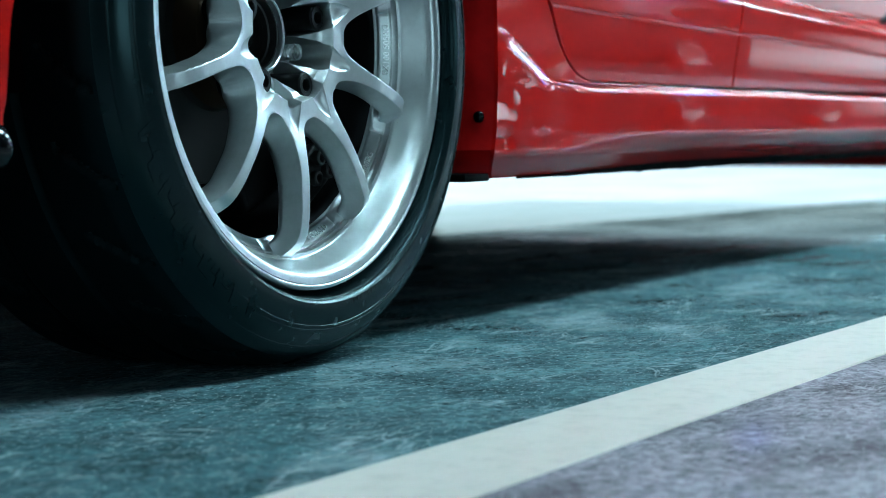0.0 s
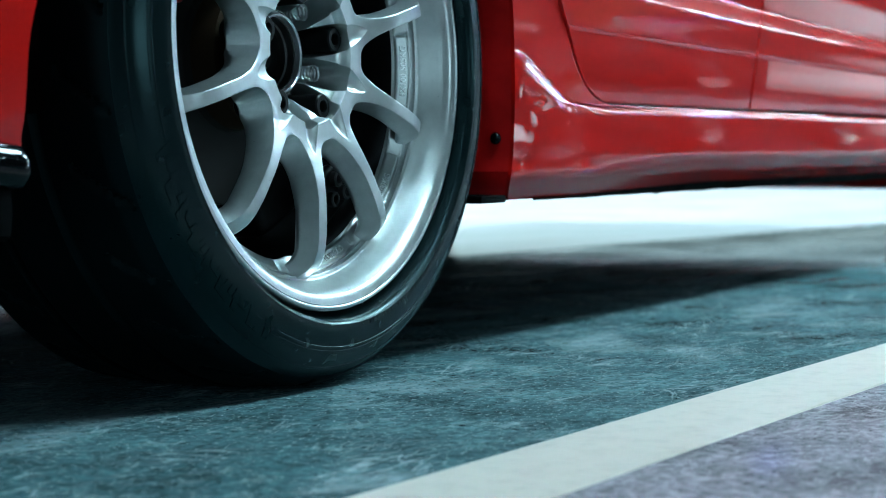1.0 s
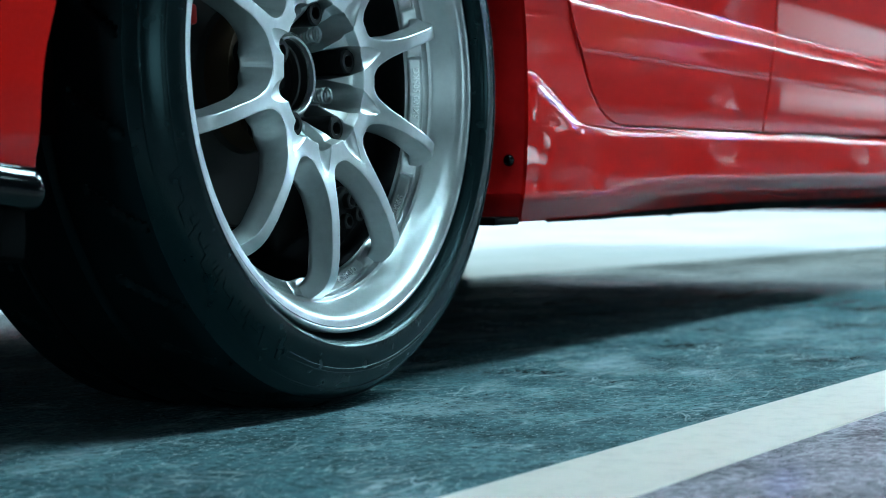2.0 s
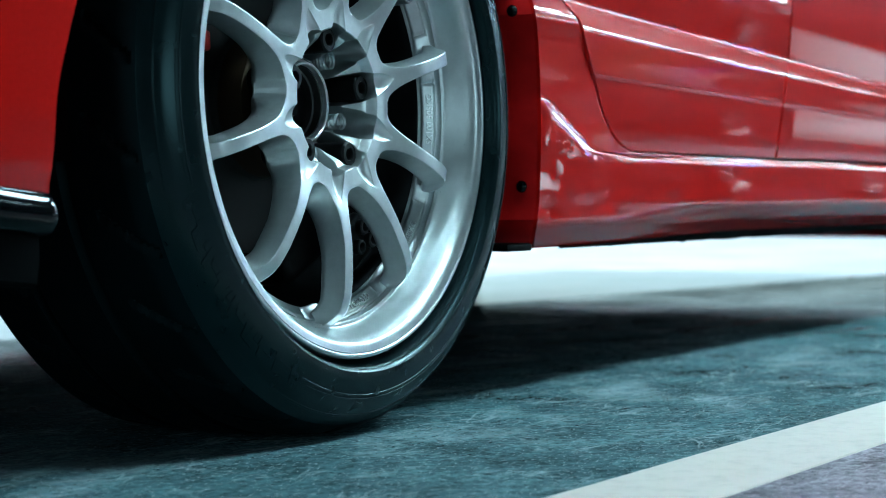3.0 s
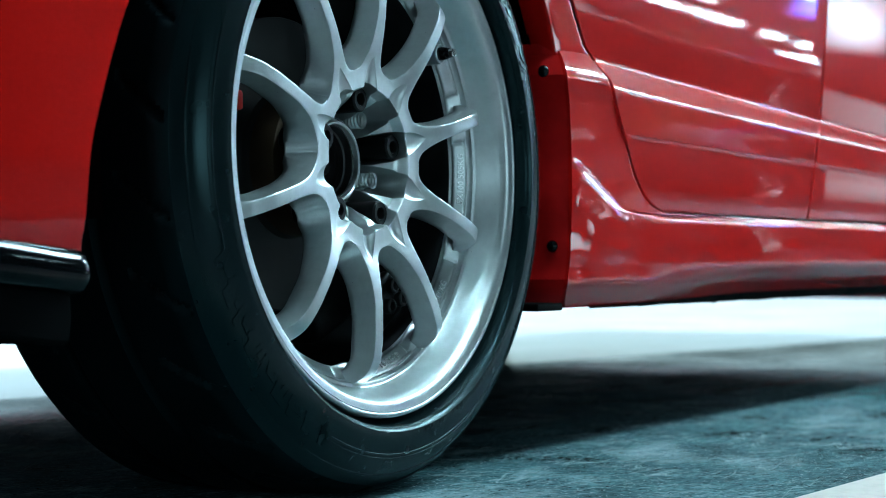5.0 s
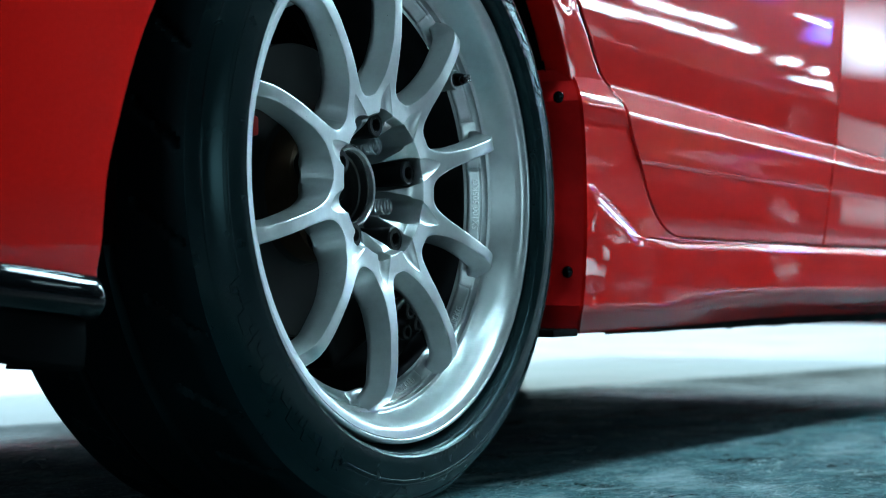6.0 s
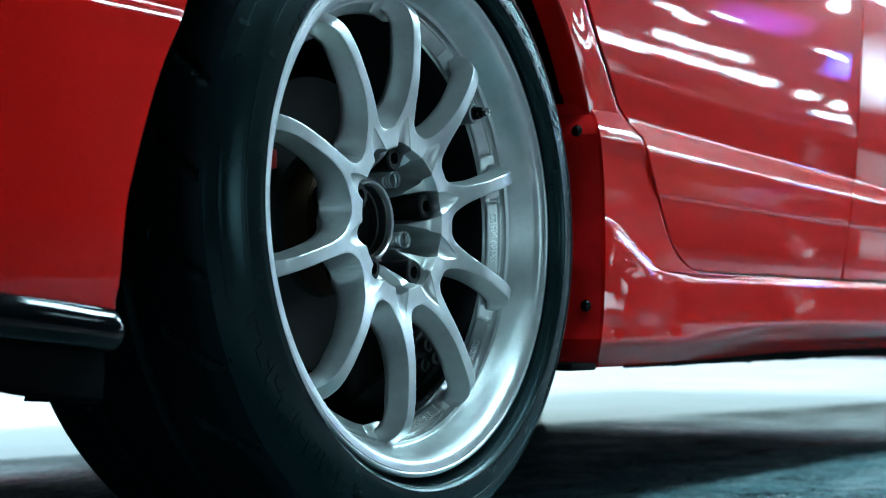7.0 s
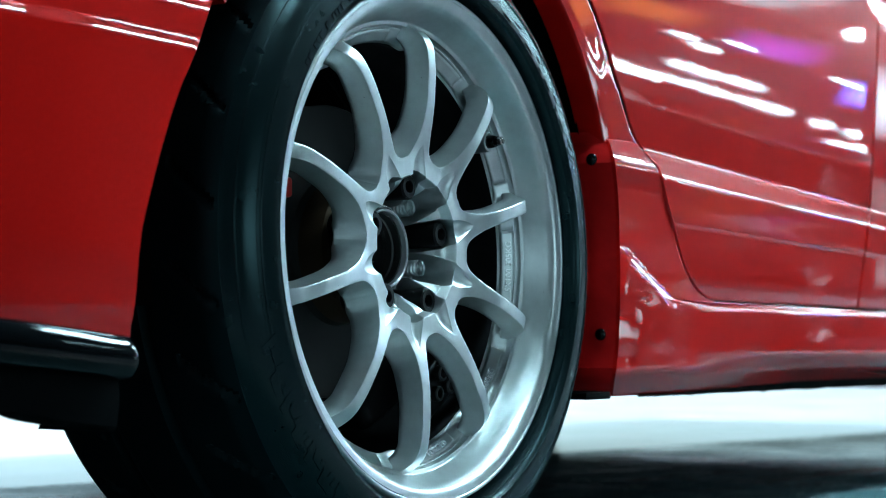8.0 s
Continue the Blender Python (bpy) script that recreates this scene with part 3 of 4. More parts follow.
# ---- the wheel: local X ahead, Y inwards along the axle, Z up ----
def build_wheel():
    rim = [(0.2335, 0.0120), (0.2339, 0.0045), (0.2337, 0.0012), (0.2328, -0.0004), (0.2314, -0.0010), (0.2300, -0.0008), (0.2293, 0.0000), (0.2288, 0.0001), (0.2282, -0.0003), (0.2260, 0.0001), (0.2236, 0.0005), (0.2212, 0.0012), (0.2196, 0.0024), (0.2184, 0.0040), (0.2172, 0.0060),
           (0.2158, 0.0080), (0.2142, 0.0125), (0.2108, 0.0205), (0.2072, 0.0290), (0.2064, 0.0302), (0.2056, 0.0306), (0.2036, 0.0306), (0.2028, 0.0312), (0.2024, 0.0350), (0.2005, 0.0378), (0.1905, 0.0462), (0.1884, 0.0488),
           (0.1880, 0.0500), (0.1900, 0.0510), (0.2060, 0.0510), (0.2120, 0.0400), (0.2180, 0.0180), (0.2290, 0.0140)]
    wheel = part("wheel", spin(rim + rim[:1], 192), SILVER, car, "silver ten-spoke alloy wheel on a low-profile tyre")
    wheel.matrix_basis = pose(0, 0, HUB, -1.4)

    # inner barrel, near black all over
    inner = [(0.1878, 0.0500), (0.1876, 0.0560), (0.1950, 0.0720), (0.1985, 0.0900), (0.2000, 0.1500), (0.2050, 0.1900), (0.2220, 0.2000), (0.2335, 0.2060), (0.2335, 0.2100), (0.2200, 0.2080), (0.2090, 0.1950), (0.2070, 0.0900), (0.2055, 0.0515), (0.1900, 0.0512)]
    part("inner_barrel", spin(inner + inner[:1], 128), BARREL_BLACK, wheel, "near-black inner barrel")

    # tyre
    wall = [(0.2398, -0.0030), (0.2404, -0.0062), (0.2414, -0.0084), (0.2428, -0.0106), (0.2442, -0.0119), (0.2456, -0.0124), (0.2500, -0.0123), (0.2560, -0.0114), (0.2599, -0.0106),
            (0.2660, -0.0091), (0.2720, -0.0068), (0.2780, -0.0034), (0.2830, 0.0010), (0.2890, 0.0070), (0.2940, 0.0132), (0.2975, 0.0192), (0.2998, 0.0250)]
    ribs = ((0.2416, 0.0010, 0.0008), (0.2455, 0.0006, 0.0006), (0.2655, 0.0008, 0.0008), (0.2690, 0.0005, 0.0004), (0.2841, 0.0008, 0.0008))

    def wall_at(rr):
        w = curve(wall, rr)
        for mid, half, high in ribs:
            if abs(rr - mid) < half:
                w -= high * math.sqrt(1 - ((rr - mid) / half) ** 2)
        return w

    radii = set(steps(0.2398, 0.2998, 34))
    for mid, half, high in ribs:
        radii |= {mid + half * math.sin(radians(10 * k)) for k in range(-9, 10)}
    side = [(0.2300, 0.0125), (0.2345, 0.0115), (0.2380, 0.0070)] + [(rr, wall_at(rr)) for rr in sorted(radii)]
    tread = [(0.3003 + 0.0030 * (1 - ((w - 0.118) / 0.09) ** 2), w) for w in steps(0.0275, 0.208, 71)]
    back = [(0.298, 0.212), (0.292, 0.221), (0.28, 0.231), (0.262, 0.236), (0.245, 0.230), (0.235, 0.218), (0.228, 0.208)]
    bm = bmesh.new()
    seg = 540
    rings = []
    section = side + tread + back
    for k in range(seg):
        a = 2 * math.pi * k / seg
        ring = []
        for r, w in section:
            cut = 0.0
            if 0.014 < w < 0.209 and r > 0.293:
                for g in (0.084, 0.152):
                    cut = max(cut, 0.006 * (1 - smoothstep(0.0035, 0.0055, abs(w - g))))
                ph = (math.degrees(a) + (w - 0.05) * 160) % 15.0
                if 0.016 < w < 0.060 or 0.166 < w < 0.200:
                    cut = max(cut, 0.0042 * (1 - smoothstep(0.35, 0.75, abs(ph - 6))))
            rr = r - cut
            ring.append(bm.verts.new((rr * math.cos(a), w, rr * math.sin(a))))
        rings.append(ring)
    grid_faces(bm, rings + rings[:1])
    cs, sn = math.cos(radians(-1.4)), math.sin(radians(-1.4))
    for v in bm.verts:
        h = HUB + v.co.y * sn + v.co.z * cs
        if h < 0.0006:
            v.co.z += (0.0006 - h) / cs
    tyre = part("tyre", bm, RUBBER, wheel, "low-profile black rubber tyre with shallow cut tread")
    tyre.data.materials.append(TREAD)
    for p in tyre.data.polygons:
        if p.center.y > 0.012:
            p.material_index = 1

    # raised bars where the sidewall carries its lettering
    def wall_w(r):
        return curve(wall, r)

    def arc_bar(bm, a0, a1, r0, r1, lean=0.0, raise_=0.0009):
        top, low = [], []
        n = max(2, int((a1 - a0) / 1.2) + 1)
        for i in range(n + 1):
            col, colb = [], []
            for r in (r0, (r0 + r1) / 2, r1):
                a = radians(a0 + (a1 - a0) * i / n + lean * (r - r0) / (r1 - r0))
                col.append(bm.verts.new((r * math.cos(a), wall_w(r) - raise_, r * math.sin(a))))
                colb.append(bm.verts.new((r * math.cos(a), wall_w(r) + 0.001, r * math.sin(a))))
            top.append(col)
            low.append(colb)
        grid_faces(bm, top)
        for rows in (([q[0] for q in top], [q[0] for q in low]), ([q[2] for q in top], [q[2] for q in low]), (top[0], low[0]), (top[-1], low[-1])):
            grid_faces(bm, list(rows))

    for a0, step_, count, r0, r1, wide, lean in ((62, -5.4, 8, 0.2490, 0.2622, 3.4, -2.2), (198, 5.4, 9, 0.2620, 0.2760, 3.4, 1.5)):
        for k in range(count):
            a = a0 + step_ * k
            bm = bmesh.new()
            arc_bar(bm, a, a + wide * 0.4, r0, r1, lean)
            arc_bar(bm, a + wide * 0.4 + 0.01, a + wide, r0 + (0.006 if k % 2 else 0.0), r1 - (0.0 if k % 2 else 0.006), lean)
            part("sidewall_letter", bm, RUBBER, wheel)
    bm = bmesh.new()
    rng = random.Random(4)
    for base, span, r0, r1 in ((122, 24, 0.2450, 0.2510), (-82, 42, 0.2460, 0.2500), (-40, 58, 0.2640, 0.2700), (-161, 36, 0.2630, 0.2700)):
        a = base
        while a < base + span:
            d = rng.uniform(0.6, 1.3)
            arc_bar(bm, a, a + d, r0, r1, 0.0, 0.0008)
            a += d + (0.45 if rng.random() < 0.8 else 1.8)
    part("small_lettering", bm, RUBBER, wheel, "fine raised moulding marks as plain bars")["kind"] = "stuff"

    # the one word on the sidewall that can be read, raised on the upper shoulder
    tb = text_bm("ROTATION", 0.0098, 0.0006)
    for v in tb.verts:
        rr = 0.2690 + v.co.y
        a = radians(128) - (v.co.x + 0.25 * v.co.y) / 0.2690
        v.co = (rr * math.cos(a), wall_w(rr) - v.co.z - 0.0007, rr * math.sin(a))
    part("word_on_sidewall", tb, RUBBER, wheel, "raised rubber lettering", False)

    # spokes
    OFFSET = 14.9
    crest = [(0.040, 0.0200), (0.076, 0.0198), (0.086, 0.0186), (0.100, 0.0142), (0.118, 0.0098), (0.137, 0.0074), (0.160, 0.0070), (0.178, 0.0086), (0.189, 0.0122), (0.197, 0.0190), (0.2025, 0.0270), (0.2065, 0.0330)]
    backw = [(0.0820, 0.0460), (0.090, 0.0460), (0.100, 0.0410), (0.120, 0.0340), (0.150, 0.0290), (0.178, 0.0300), (0.190, 0.0360), (0.197, 0.0430), (0.2065, 0.0480)]
    cwide = [(0.0820, 0.02576), (0.08201, 0.0246), (0.08212, 0.0230), (0.0826, 0.0212), (0.0833, 0.0193), (0.0845, 0.0173), (0.0862, 0.0155), (0.089, 0.0135), (0.094, 0.0113), (0.100, 0.0095), (0.110, 0.0077), (0.137, 0.0060), (0.175, 0.0060), (0.192, 0.0066), (0.2065, 0.0080)]

    def hub_w(r, t):
        """Depth of the hub's face: a raised crown with round bolt pockets and pointed scoops."""
        x, y = r * math.cos(t / r), abs(r * math.sin(t / r))
        pocket = (math.hypot(x - 0.0562, y) if x > 0.0562 else y) - 0.0126
        wedge = 0.0500 - 0.0200 * smoothstep(0.041, 0.0620, r)
        w = wedge + (curve(crest, r) - wedge) * smoothstep(0.0610, 0.0655, r)
        w += (0.0690 - w) * (1 - smoothstep(-0.0018, 0.0014, pocket))
        w += (0.0600 - w) * (1 - smoothstep(0.0405, 0.0420, r))
        if 0.0660 < r < 0.0930:
            s = (r - 0.0660) / 0.0270
            half = 0.0104 * max(0.001, 1 - s ** 1.6) ** 0.75
            if y < half:
                w = max(w, curve(crest, r) + 0.0042 * (1 - (y / half) ** 2) ** 0.75 * (1 - s ** 2))
        return w

    HALF = radians(18)
    fine_hub = steps(0.0400, 0.0660, 84)[:-1] + steps(0.0660, 0.0820, 30)
    fine_arm = [0.0820 + 0.0200 * (k / 44) ** 2 for k in range(1, 45)] + steps(0.1020, 0.2065, 54)[1:]
    offset_d = [(0.0820, 0.0112), (0.0860, 0.0108), (0.0920, 0.0086), (0.0990, 0.0062), (0.110, 0.0044), (0.130, 0.0034), (0.170, 0.0032), (0.184, 0.0042), (0.192, 0.0062), (0.199, 0.0098), (0.2065, 0.0150)]

    def spoke_bm(detailed=True):
        """One tenth of the wheel's face: its share of the hub, the crest of the spoke and its two steep flanks."""
        bm = bmesh.new()
        n = 72 if detailed else 8
        hub_r = fine_hub if detailed else steps(0.0400, 0.0820, 8)
        arm_r = [0.0820] + (fine_arm if detailed else fine_arm[::6])

        def vert(r, a, w):
            return bm.verts.new((r * math.cos(a), w, r * math.sin(a)))

        rows = []
        for r in hub_r:
            rows.append([vert(r, HALF * i / n, hub_w(r, r * HALF * abs(i) / n)) for i in range(-n, n + 1)])
        grid_faces(bm, rows)
        last = rows[-1]
        crests = [last]
        for r in arm_r[1:]:
            c = curve(cwide, r) / r
            crests.append([vert(r, c * i / n, (hub_w(r, curve(cwide, r) * abs(i) / n) if r < 0.093 else curve(crest, r)) + 0.0006 * (abs(i) / n) ** 8) for i in range(-n, n + 1)])
        grid_faces(bm, crests)
        for sgn, col in ((-1, 0), (1, 2 * n)):
            line = [row[col].co.copy() for row in crests]
            strips = []
            m = 7
            for k, p in enumerate(line):
                a, z = line[max(0, k - 1)], line[min(len(line) - 1, k + 1)]
                tx, tz = z.x - a.x, z.z - a.z
                ln = math.hypot(tx, tz)
                nx, nz = (-tz / ln, tx / ln) if sgn > 0 else (tz / ln, -tx / ln)
                if k == 0:
                    nx, nz = math.cos(HALF), sgn * math.sin(HALF)
                r = math.hypot(p.x, p.z)
                d, k_w = curve(offset_d, r), curve(backw, r)
                strip = [crests[k][col]]
                for q in range(1, m + 1):
                    u = q / m
                    strip.append(bm.verts.new((p.x + nx * d * u ** 1.25, p.y + (k_w - p.y) * u, p.z + nz * d * u ** 1.25)))
                strip.append(bm.verts.new((p.x + nx * d * 0.93, k_w + 0.002, p.z + nz * d * 0.93)))
                strip.append(bm.verts.new((p.x + nx * d * 0.2, k_w + 0.004, p.z + nz * d * 0.2)))
                strips.append(strip)
            grid_faces(bm, strips)
        return bm

    first = part("spoke", spoke_bm(), SILVER, wheel, "", True, 42)
    first.matrix_basis = pose(0, 0, 0, 0, -OFFSET, 0)
    for k in range(1, 10):
        o = new("spoke", first.data)
        o.parent = wheel
        o.matrix_basis = pose(0, 0, 0, 0, -(OFFSET + 36 * k), 0)

    part("centre_bore", spin([(0.0410, 0.0640), (0.0375, 0.0638), (0.0368, 0.0558), (0.0360, 0.0546), (0.0346, 0.0546), (0.0338, 0.0556), (0.0338, 0.0610)], 72), BRIGHT_ALLOY, wheel, "machined ring of the open centre bore")
    part("bore_sleeve", spin([(0.0338, 0.0610), (0.0326, 0.0614), (0.0322, 0.0690), (0.0304, 0.0700), (0.0298, 0.0860), (0.0360, 0.0860)], 72), IRON, wheel, "dark inner sleeve of the bore")
    part("hub_nose", spin([(0.0001, 0.072), (0.012, 0.072), (0.014, 0.075), (0.026, 0.076), (0.029, 0.080), (0.029, 0.11)], 48), BLACK_STEEL, wheel, "dark axle end inside the bore")

    nut = part("lug_nut", tube_bm(0.0118, 0.046, 28, 0.0056, 0.0016, 0.6), BLACK_STEEL, wheel, "open-ended black steel lug nut")
    for k in range(5):
        a = radians(OFFSET + 1 + 72 * k)
        o = nut if k == 0 else new("lug_nut", nut.data)
        o.parent = wheel
        o["label"] = "open-ended black steel lug nut"
        o.matrix_basis = pose(0.0566 * math.cos(a), 0.0300, 0.0566 * math.sin(a) - 0.0015)
    thread = spin([(0.0078 - 0.0011 * (i % 2), 0.0480 + 0.0018 * i) for i in range(14)] + [(0.0001, 0.073)], 32)
    hole = part("bolt_hole", thread, SILVER, wheel, "empty threaded bolt hole")
    for k in range(5):
        a = radians(OFFSET + 37 + 72 * k)
        o = hole if k == 0 else new("bolt_hole", hole.data)
        o.parent = wheel
        o["label"] = "empty threaded bolt hole"
        o.matrix_basis = pose(0.0490 * math.cos(a), 0.0, 0.0490 * math.sin(a))

    # valve stem on the rim's ledge
    va = radians(36.5)
    at = (0.186 * math.cos(va), 0.186 * math.sin(va))
    stem = spin([(0.0001, 0.0), (0.0042, 0.0), (0.0048, 0.0006), (0.0049, 0.0020), (0.0042, 0.0026), (0.0042, 0.0034), (0.0058, 0.0042), (0.0064, 0.0075), (0.0066, 0.0130)], 28)
    valve = part("tyre_valve", stem, BLACK_GLOSS, wheel, "short black rubber tyre valve")
    valve.matrix_basis = pose(at[0], 0.0225, at[1])
    tip = part("valve_core", tube_bm(0.0044, 0.0060, 20, 0.0022, 0.0007, 0.4), CHROME, wheel, "bare metal end of the tyre valve")
    tip.matrix_basis = pose(at[0], 0.0180, at[1])
    seat = part("valve_seat", spin([(0.0001, 0.0016), (0.0070, 0.0016), (0.0078, 0.0004), (0.0086, 0.0), (0.0096, 0.0008), (0.0100, 0.0026), (0.0104, 0.0180)], 36), SILVER, wheel, "round silver seat of the tyre valve")
    seat.matrix_basis = pose(at[0], 0.0330, at[1])
    # shelf pads on the ledge between the spoke tips, flaring into the spokes
    def pad_bm():
        bm = bmesh.new()
        rows = []
        for i in range(61):
            deg = 36.0 * i / 60
            da = min(deg, 36.0 - deg)
            web = math.exp(-(da / 4.2) ** 2)
            groove = 0.0016 * math.exp(-((da - 7.2) / 0.5) ** 2)
            row = []
            for j in range(17):
                v = j / 16
                k = v * (1.0 + 0.25 * web)
                rr, w = 0.2018 - 0.0128 * k, 0.0366 + 0.0106 * k
                edge = math.sqrt(max(0.0, 1 - (1 - min(1.0, v / 0.12, (1 - v) / 0.12)) ** 2))
                lift = (0.0022 - groove) * edge + 0.0065 * web * v * (1 - 0.35 * v)
                lift -= 0.0011 * math.exp(-((v - 0.2) / 0.05) ** 2) * smoothstep(5.0, 8.0, da)
                rr, w = rr - 0.45 * lift, w - 0.89 * lift
                a = radians(deg)
                row.append(bm.verts.new((rr * math.cos(a), w, rr * math.sin(a))))
            row.append(bm.verts.new((0.2000 * math.cos(a), 0.0525, 0.2000 * math.sin(a))))
            rows.append(row)
        grid_faces(bm, rows)
        return bm

    pad = part("ledge_pad", pad_bm(), SILVER, wheel, "", True, 50)
    for k in range(10):
        o = pad if k == 0 else new("ledge_pad", pad.data)
        o.parent = wheel
        o.matrix_basis = pose(0, 0, 0, 0, -(OFFSET + 36 * k), 0)
    # raised words on the ledge between the spokes
    for words, mid, size in (("5X100 505KG", -3.1, 0.0088), ("500KG", -39.0, 0.0088), ("FORGED", -73.0, 0.0086)):
        tb = text_bm(words, size, 0.0013)
        for v in tb.verts:
            u, q, e = v.co.x, v.co.y, v.co.z
            k = 0.5 - q / 0.0130
            r, w = 0.2005 - 0.0100 * (1 - k), 0.0378 + 0.0084 * (1 - k)
            a = radians(mid) + u / 0.195
            nr, nw = -0.64, -0.77
            r, w = r + nr * (e + 0.0025), w + nw * (e + 0.0025)
            v.co = (r * math.cos(a), w, r * math.sin(a))
        part("cast_lettering", tb, BRIGHT_ALLOY, wheel, "raised cast lettering", False)

    # brake behind the spokes
    part("brake_disc", spin([(0.062, 0.090), (0.070, 0.112), (0.078, 0.114), (0.136, 0.114), (0.137, 0.115), (0.137, 0.134), (0.136, 0.135), (0.078, 0.135), (0.062, 0.135)], 96), IRON, wheel, "dull iron brake disc")
    part("disc_bell", spin([(0.03, 0.075), (0.060, 0.076), (0.066, 0.080), (0.068, 0.113), (0.0705, 0.1135), (0.0705, 0.112)], 72), BRASS_RUST, wheel, "rusty bell of the brake disc")
    cal = box_bm(-0.030, 0.030, 0.100, 0.150, -0.045, 0.045, 0.012, 3)
    bmesh.ops.translate(cal, verts=cal.verts, vec=(0.140, 0, 0))
    o = part("brake_caliper", cal, BLACK_STEEL, wheel, "dark brake caliper behind the spokes")
    o.matrix_basis = pose(0, 0, 0, 0, 65, 0)
    bracket = box_bm(-0.022, 0.022, 0.098, 0.112, -0.030, 0.030, 0.006, 3)
    bmesh.ops.translate(bracket, verts=bracket.verts, vec=(0.160, -0.034, 0))
    o = part("caliper_bracket", bracket, BLACK_STEEL, wheel, "dark cast bracket behind the spokes")
    o.matrix_basis = pose(0, 0, 0, 0, 57, 0)
    for da, dr in ((-6, 0.150), (1, 0.163), (7, 0.151), (8, 0.170)):
        a = radians(-57 + da)
        boss = part("bracket_bolt", tube_bm(0.0075, 0.012, 16, 0.0045, 0.0012, 0.5), IRON, wheel, "dull iron bolt boss")
        boss.matrix_basis = pose(dr * math.cos(a), 0.057, dr * math.sin(a))
    tag = part("red_clip", box_bm(-0.006, 0.006, 0.085, 0.100, -0.009, 0.009, 0.003), CALIPER_RED, wheel, "small red plastic clip")
    tag.matrix_basis = pose(-0.1190, -0.01, 0.049)
    spare = part("spoke", spoke_bm(False), SILVER)
    plain_mesh = spare.data
    bpy.data.objects.remove(spare)
    return wheel, plain_mesh


build_doors()
build_seam()
build_quarter()
build_skirt()
build_bumper()
build_arch()
build_shell()
rear_wheel, PLAIN_SPOKE = build_wheel()
for x, y, turned in ((2.80, -0.04, 0), (2.80, 1.76, 180), (0.0, 1.72, 180)):
    o = new("wheel", rear_wheel.data)
    o.parent = car
    o.matrix_basis = pose(x, y, HUB, 0, 0, turned) @ pose(0, 0, 0, -1.4)
    o["label"] = "silver ten-spoke alloy wheel on a low-profile tyre"
    for c in rear_wheel.children:
        kind = c.name.split(".")[0]
        if kind in ("cast_lettering", "small_lettering", "sidewall_letter", "word_on_sidewall", "bolt_hole", "tyre_valve"):
            continue
        k = new(kind, PLAIN_SPOKE if kind == "spoke" else c.data)
        k.parent = o
        k.matrix_basis = c.matrix_basis.copy()


# a dark car stands across the aisle and shows in the glossy doors
other_car = tagged(copy_thing(car, pose(11.7, -3.2, 0, 0, 0, 180)), "dark four-door car parked across the aisle", "car")
for o in other_car.children:
    if o.data and o.data.materials[0] == RED:
        o.material_slots[0].link = "OBJECT"
        o.material_slots[0].material = DARK_PAINT


# ---- lamps ----
def wash(name, color, strength, along="Y", up="Z"):
    """A backlit panel whose glow fades out towards its edges."""
    m, nt, b = material(name, (0.5, 0.5, 0.5), 0.6)
    co = nt.nodes.new("ShaderNodeTexCoord")
    sep = nt.nodes.new("ShaderNodeSeparateXYZ")
    nt.links.new(co.outputs["Generated"], sep.inputs[0])

    def hump(v):
        inv = nt.nodes.new("ShaderNodeMath")
        inv.operation, inv.inputs[0].default_value = "SUBTRACT", 1.0
        nt.links.new(v, inv.inputs[1])
        mul = nt.nodes.new("ShaderNodeMath")
        mul.operation = "MULTIPLY"
        nt.links.new(v, mul.inputs[0])
        nt.links.new(inv.outputs[0], mul.inputs[1])
        return mul.outputs[0]

    both = nt.nodes.new("ShaderNodeMath")
    both.operation = "MULTIPLY"
    nt.links.new(hump(sep.outputs[along]), both.inputs[0])
    nt.links.new(hump(sep.outputs[up]), both.inputs[1])
    power = nt.nodes.new("ShaderNodeMath")
    power.operation, power.inputs[1].default_value = "MULTIPLY", 16 * strength
    nt.links.new(both.outputs[0], power.inputs[0])
    b.inputs["Emission Color"].default_value = (*color, 1)
    nt.links.new(power.outputs[0], b.inputs["Emission Strength"])
    return m


PURPLE = wash("violet_light", (0.14, 0.14, 1.0), 6.0, "X", "Y")
MAGENTA = wash("magenta_light", (0.45, 0.07, 0.8), 1.4, "X", "Y")
AMBER = wash("amber_light", (1.0, 0.28, 0.03), 1.1, "X", "Y")
PALE_PANEL = wash("pale_panel", (0.86, 0.88, 1.0), 2.0, "X", "Y")
SOFT_PANEL = wash("soft_panel", (0.9, 0.95, 1.0), 1.2, "X", "Y")


def tube_light(x0, y0, x1, y1, wide=0.16, mat=None, z=3.0):
    lamp = tagged(new("ceiling_light"), "long white tube light under the dark ceiling", "ceiling light", "ceiling tube lights")
    dx, dy = x1 - x0, y1 - y0
    ln = math.hypot(dx, dy)
    lamp.matrix_basis = pose((x0 + x1) / 2, (y0 + y1) / 2, z, 0, 0, math.degrees(math.atan2(dy, dx)))
    part("housing", box_bm(-ln / 2, ln / 2, -wide * 0.6, wide * 0.6, 0.0, 3.1 - z, 0.01), BLACK_MATT, lamp, "", False)
    part("diffuser", box_bm(-ln / 2 + 0.02, ln / 2 - 0.02, -wide / 2, wide / 2, -0.03, -0.002, 0.01), mat or TUBE, lamp, "glowing white diffuser", False)
    return lamp


for x, y, wide in ((0.5, -1.1, 0.17), (2.9, -1.3, 0.40), (5.3, -1.3, 0.42)):
    tube_light(x - 0.75, y, x + 0.75, y, wide)
tube_light(-1.9, -0.35, -0.4, -0.35, 0.045, FAR_TUBE)
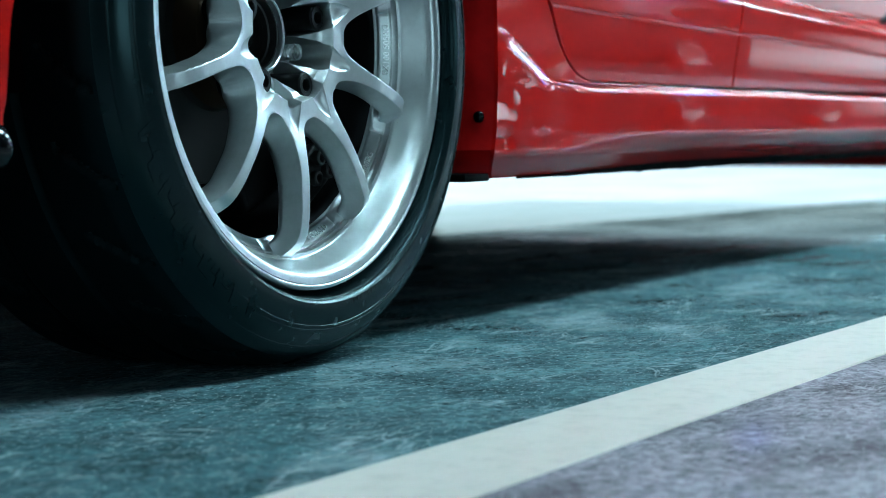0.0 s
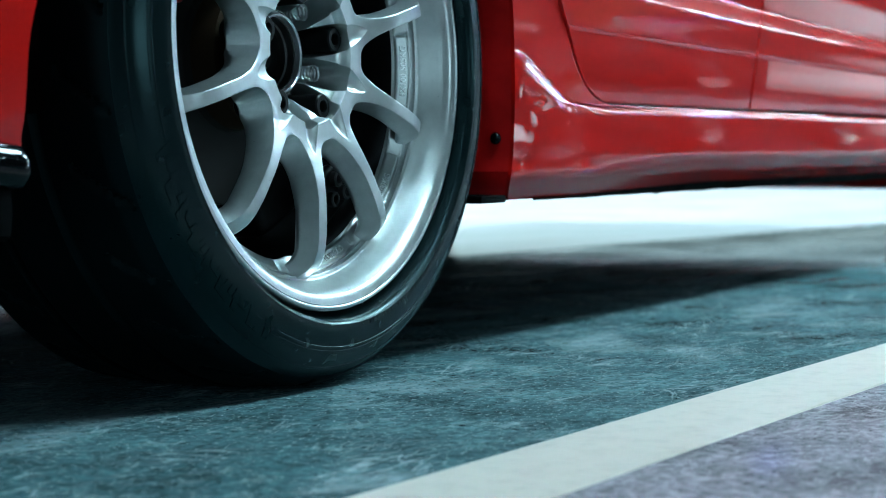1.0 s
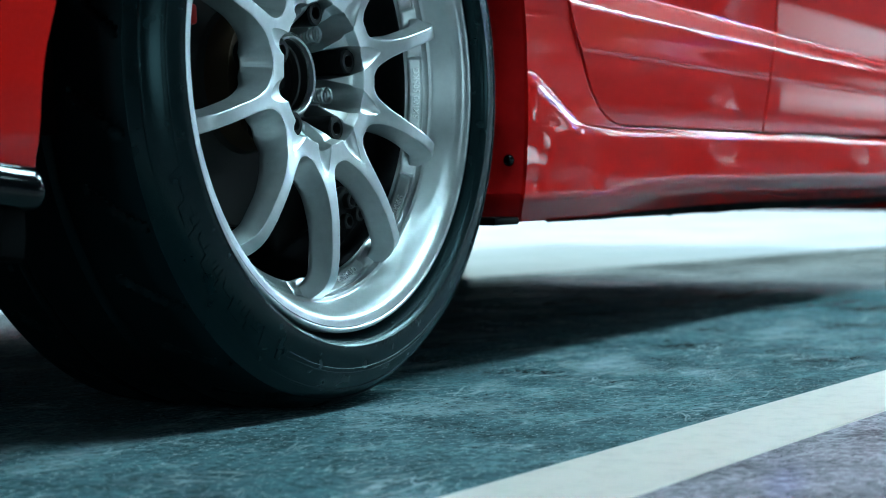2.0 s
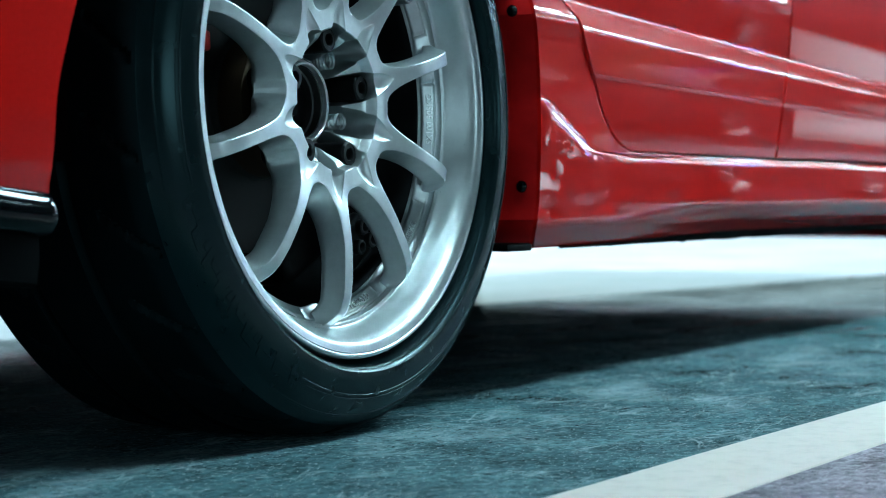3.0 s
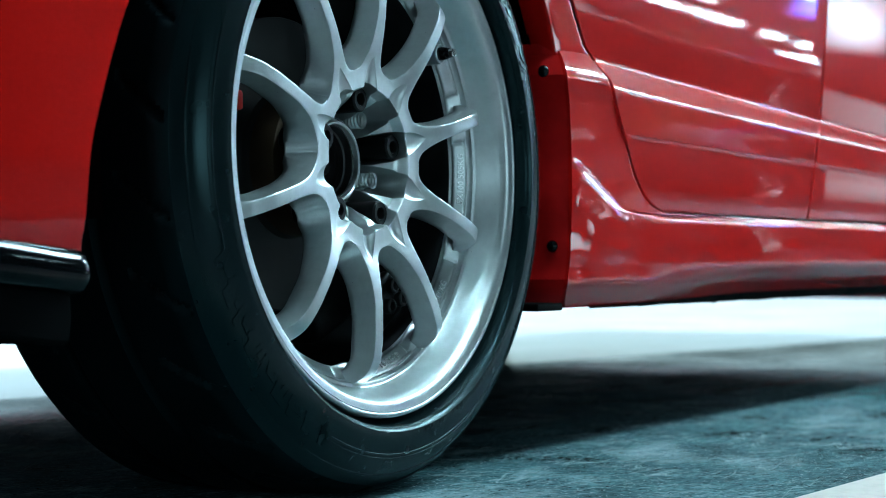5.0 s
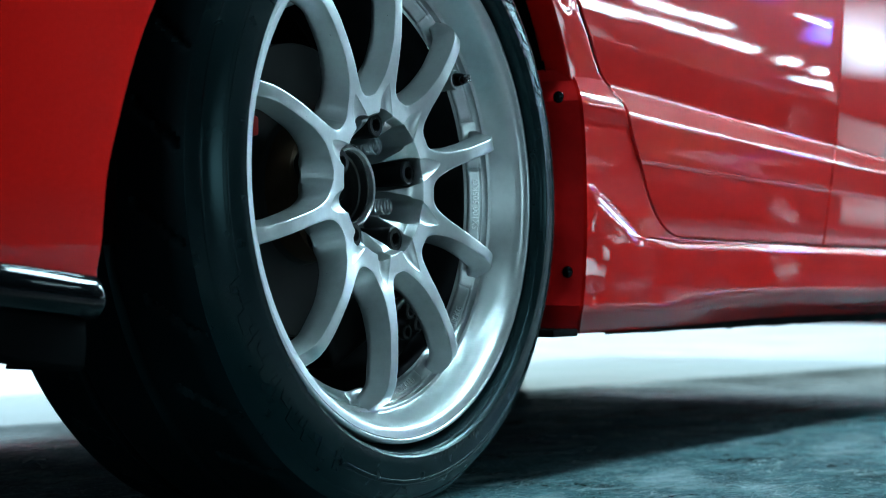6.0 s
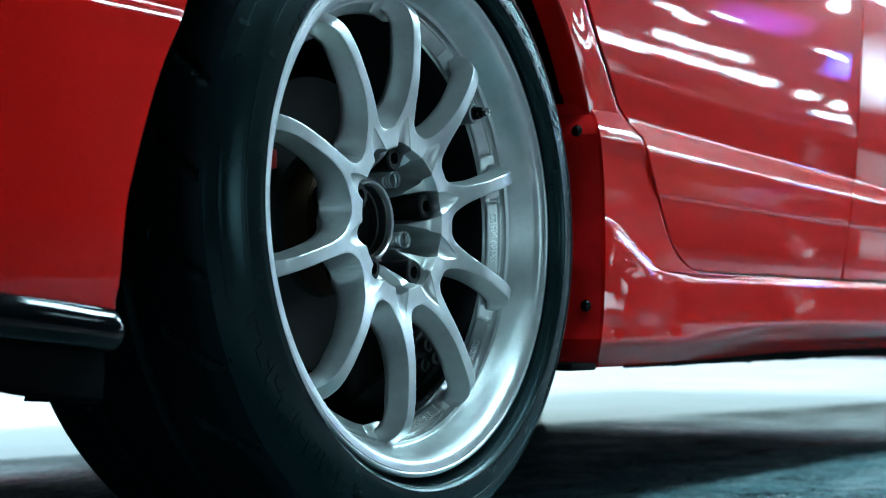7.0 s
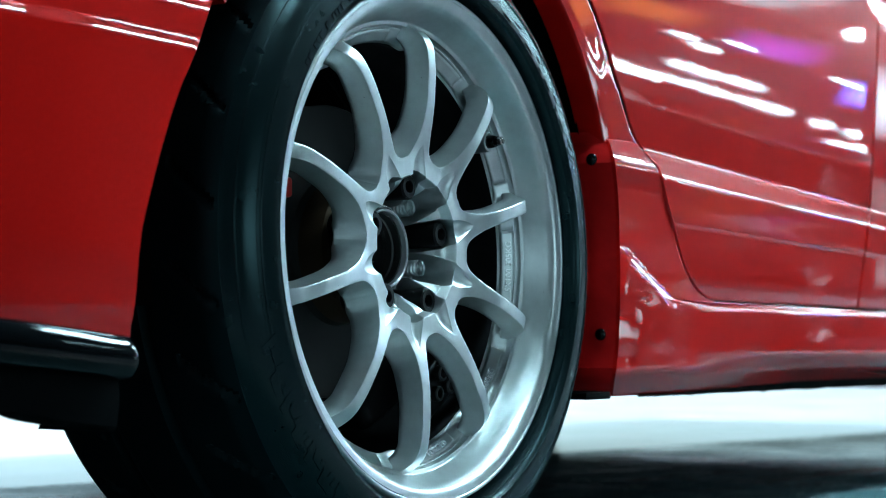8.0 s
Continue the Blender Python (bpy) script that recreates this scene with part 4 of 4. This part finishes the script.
# one unseen tube across the aisle, added to soften the shadow edge
tube_light(3.25, -3.3, 4.75, -3.3, 0.08, FAR_TUBE)
# unseen row, added so that the tyre's sidewall mirrors something bright
for x in (7.7, 9.9, 12.1, 14.3):
    tube_light(x - 0.95, -2.05, x + 0.95, -2.05, 0.26, FAR_TUBE)
# rows far down the hall
for x0, x1, y, wide in ((16.3, 18.3, -8.75, 0.16), (18.5, 19.9, -8.7, 0.16), (20.1, 21.6, -8.65, 0.16), (16.4, 17.6, -7.8, 0.14), (17.7, 18.6, -7.7, 0.14), (17.0, 19.0, -9.3, 0.10), (22.8, 23.2, -8.7, 0.2), (24.2, 24.6, -8.7, 0.2),
                        (13.6, 13.95, -6.3, 0.16), (14.5, 14.9, -6.55, 0.16), (13.25, 13.6, -5.5, 0.18), (10.7, 10.95, -3.1, 0.18), (14.9, 15.5, -5.1, 0.2), (27.0, 27.6, -9.6, 0.3), (27.2, 27.8, -10.2, 0.3), (29.0, 29.6, -10.4, 0.3)):
    tube_light(x0, y, x1, y, wide, FAR_TUBE)
tagged(tube_light(14.2, -4.35, 20.2, -7.1, 0.6, PURPLE, 3.04), "violet-blue light panel under the dark ceiling", "ceiling light")
tagged(tube_light(11.0, -3.75, 14.8, -6.0, 0.95, MAGENTA, 3.04), "dim magenta light panel under the dark ceiling", "ceiling light")
tagged(tube_light(10.2, -4.5, 13.1, -6.5, 1.0, AMBER, 3.04), "dim amber light panel under the dark ceiling", "ceiling light")
# two unseen panels, added to lift the reflections in the doors
tagged(tube_light(13.0, -2.75, 25.5, -6.3, 1.1, PALE_PANEL, 3.04), "long pale lavender light panel added to brighten the front door", "ceiling light")
tagged(tube_light(8.6, -3.6, 9.6, -2.6, 1.3, SOFT_PANEL, 3.04), "dim white light panel added to brighten the doors", "ceiling light")


def light_wall(x0, x1, y0, y1, z0, z1, mat):
    wall = tagged(new("light_wall"), "unseen glowing panel added to light wheel and paint", "light panel", "backlit display walls")
    part("panel", box_bm(x0, x1, y0, y1, z0, z1, 0.02), mat, wall, "softly glowing white panel", False)
    part("backing", box_bm(x0 - 0.05, x1 + 0.05, y0 - 0.02, y1 - 0.02, z0 - 0.05, z1 + 0.05) if x1 - x0 > y1 - y0 else box_bm(x0 + (0.02 if x0 > 0 else -0.02), x1 + (0.02 if x0 > 0 else -0.02), y0 - 0.05, y1 + 0.05, z0 - 0.05, z1 + 0.05), BLACK_MATT, wall, "dark backing frame", False)
    return wall


# fill light: unseen glowing panels added to brighten rim, tyre and doors
light_wall(18.5, 27.0, -13.96, -13.88, 0.06, 3.0, wash("south_wash", (0.9, 0.97, 1.0), 1.5, "X"))
light_wall(-7.5, 3.5, -13.96, -13.88, 0.06, 3.0, wash("rear_wash", (0.88, 0.97, 1.0), 1.45, "X"))
light_wall(-8.96, -8.88, -5.4, -1.2, 0.1, 2.6, wash("west_wash", (0.88, 0.97, 1.0), 0.75))
light_wall(31.88, 31.96, -9.5, -1.5, 0.02, 1.7, wash("east_wash", (0.9, 0.95, 1.0), 0.42))
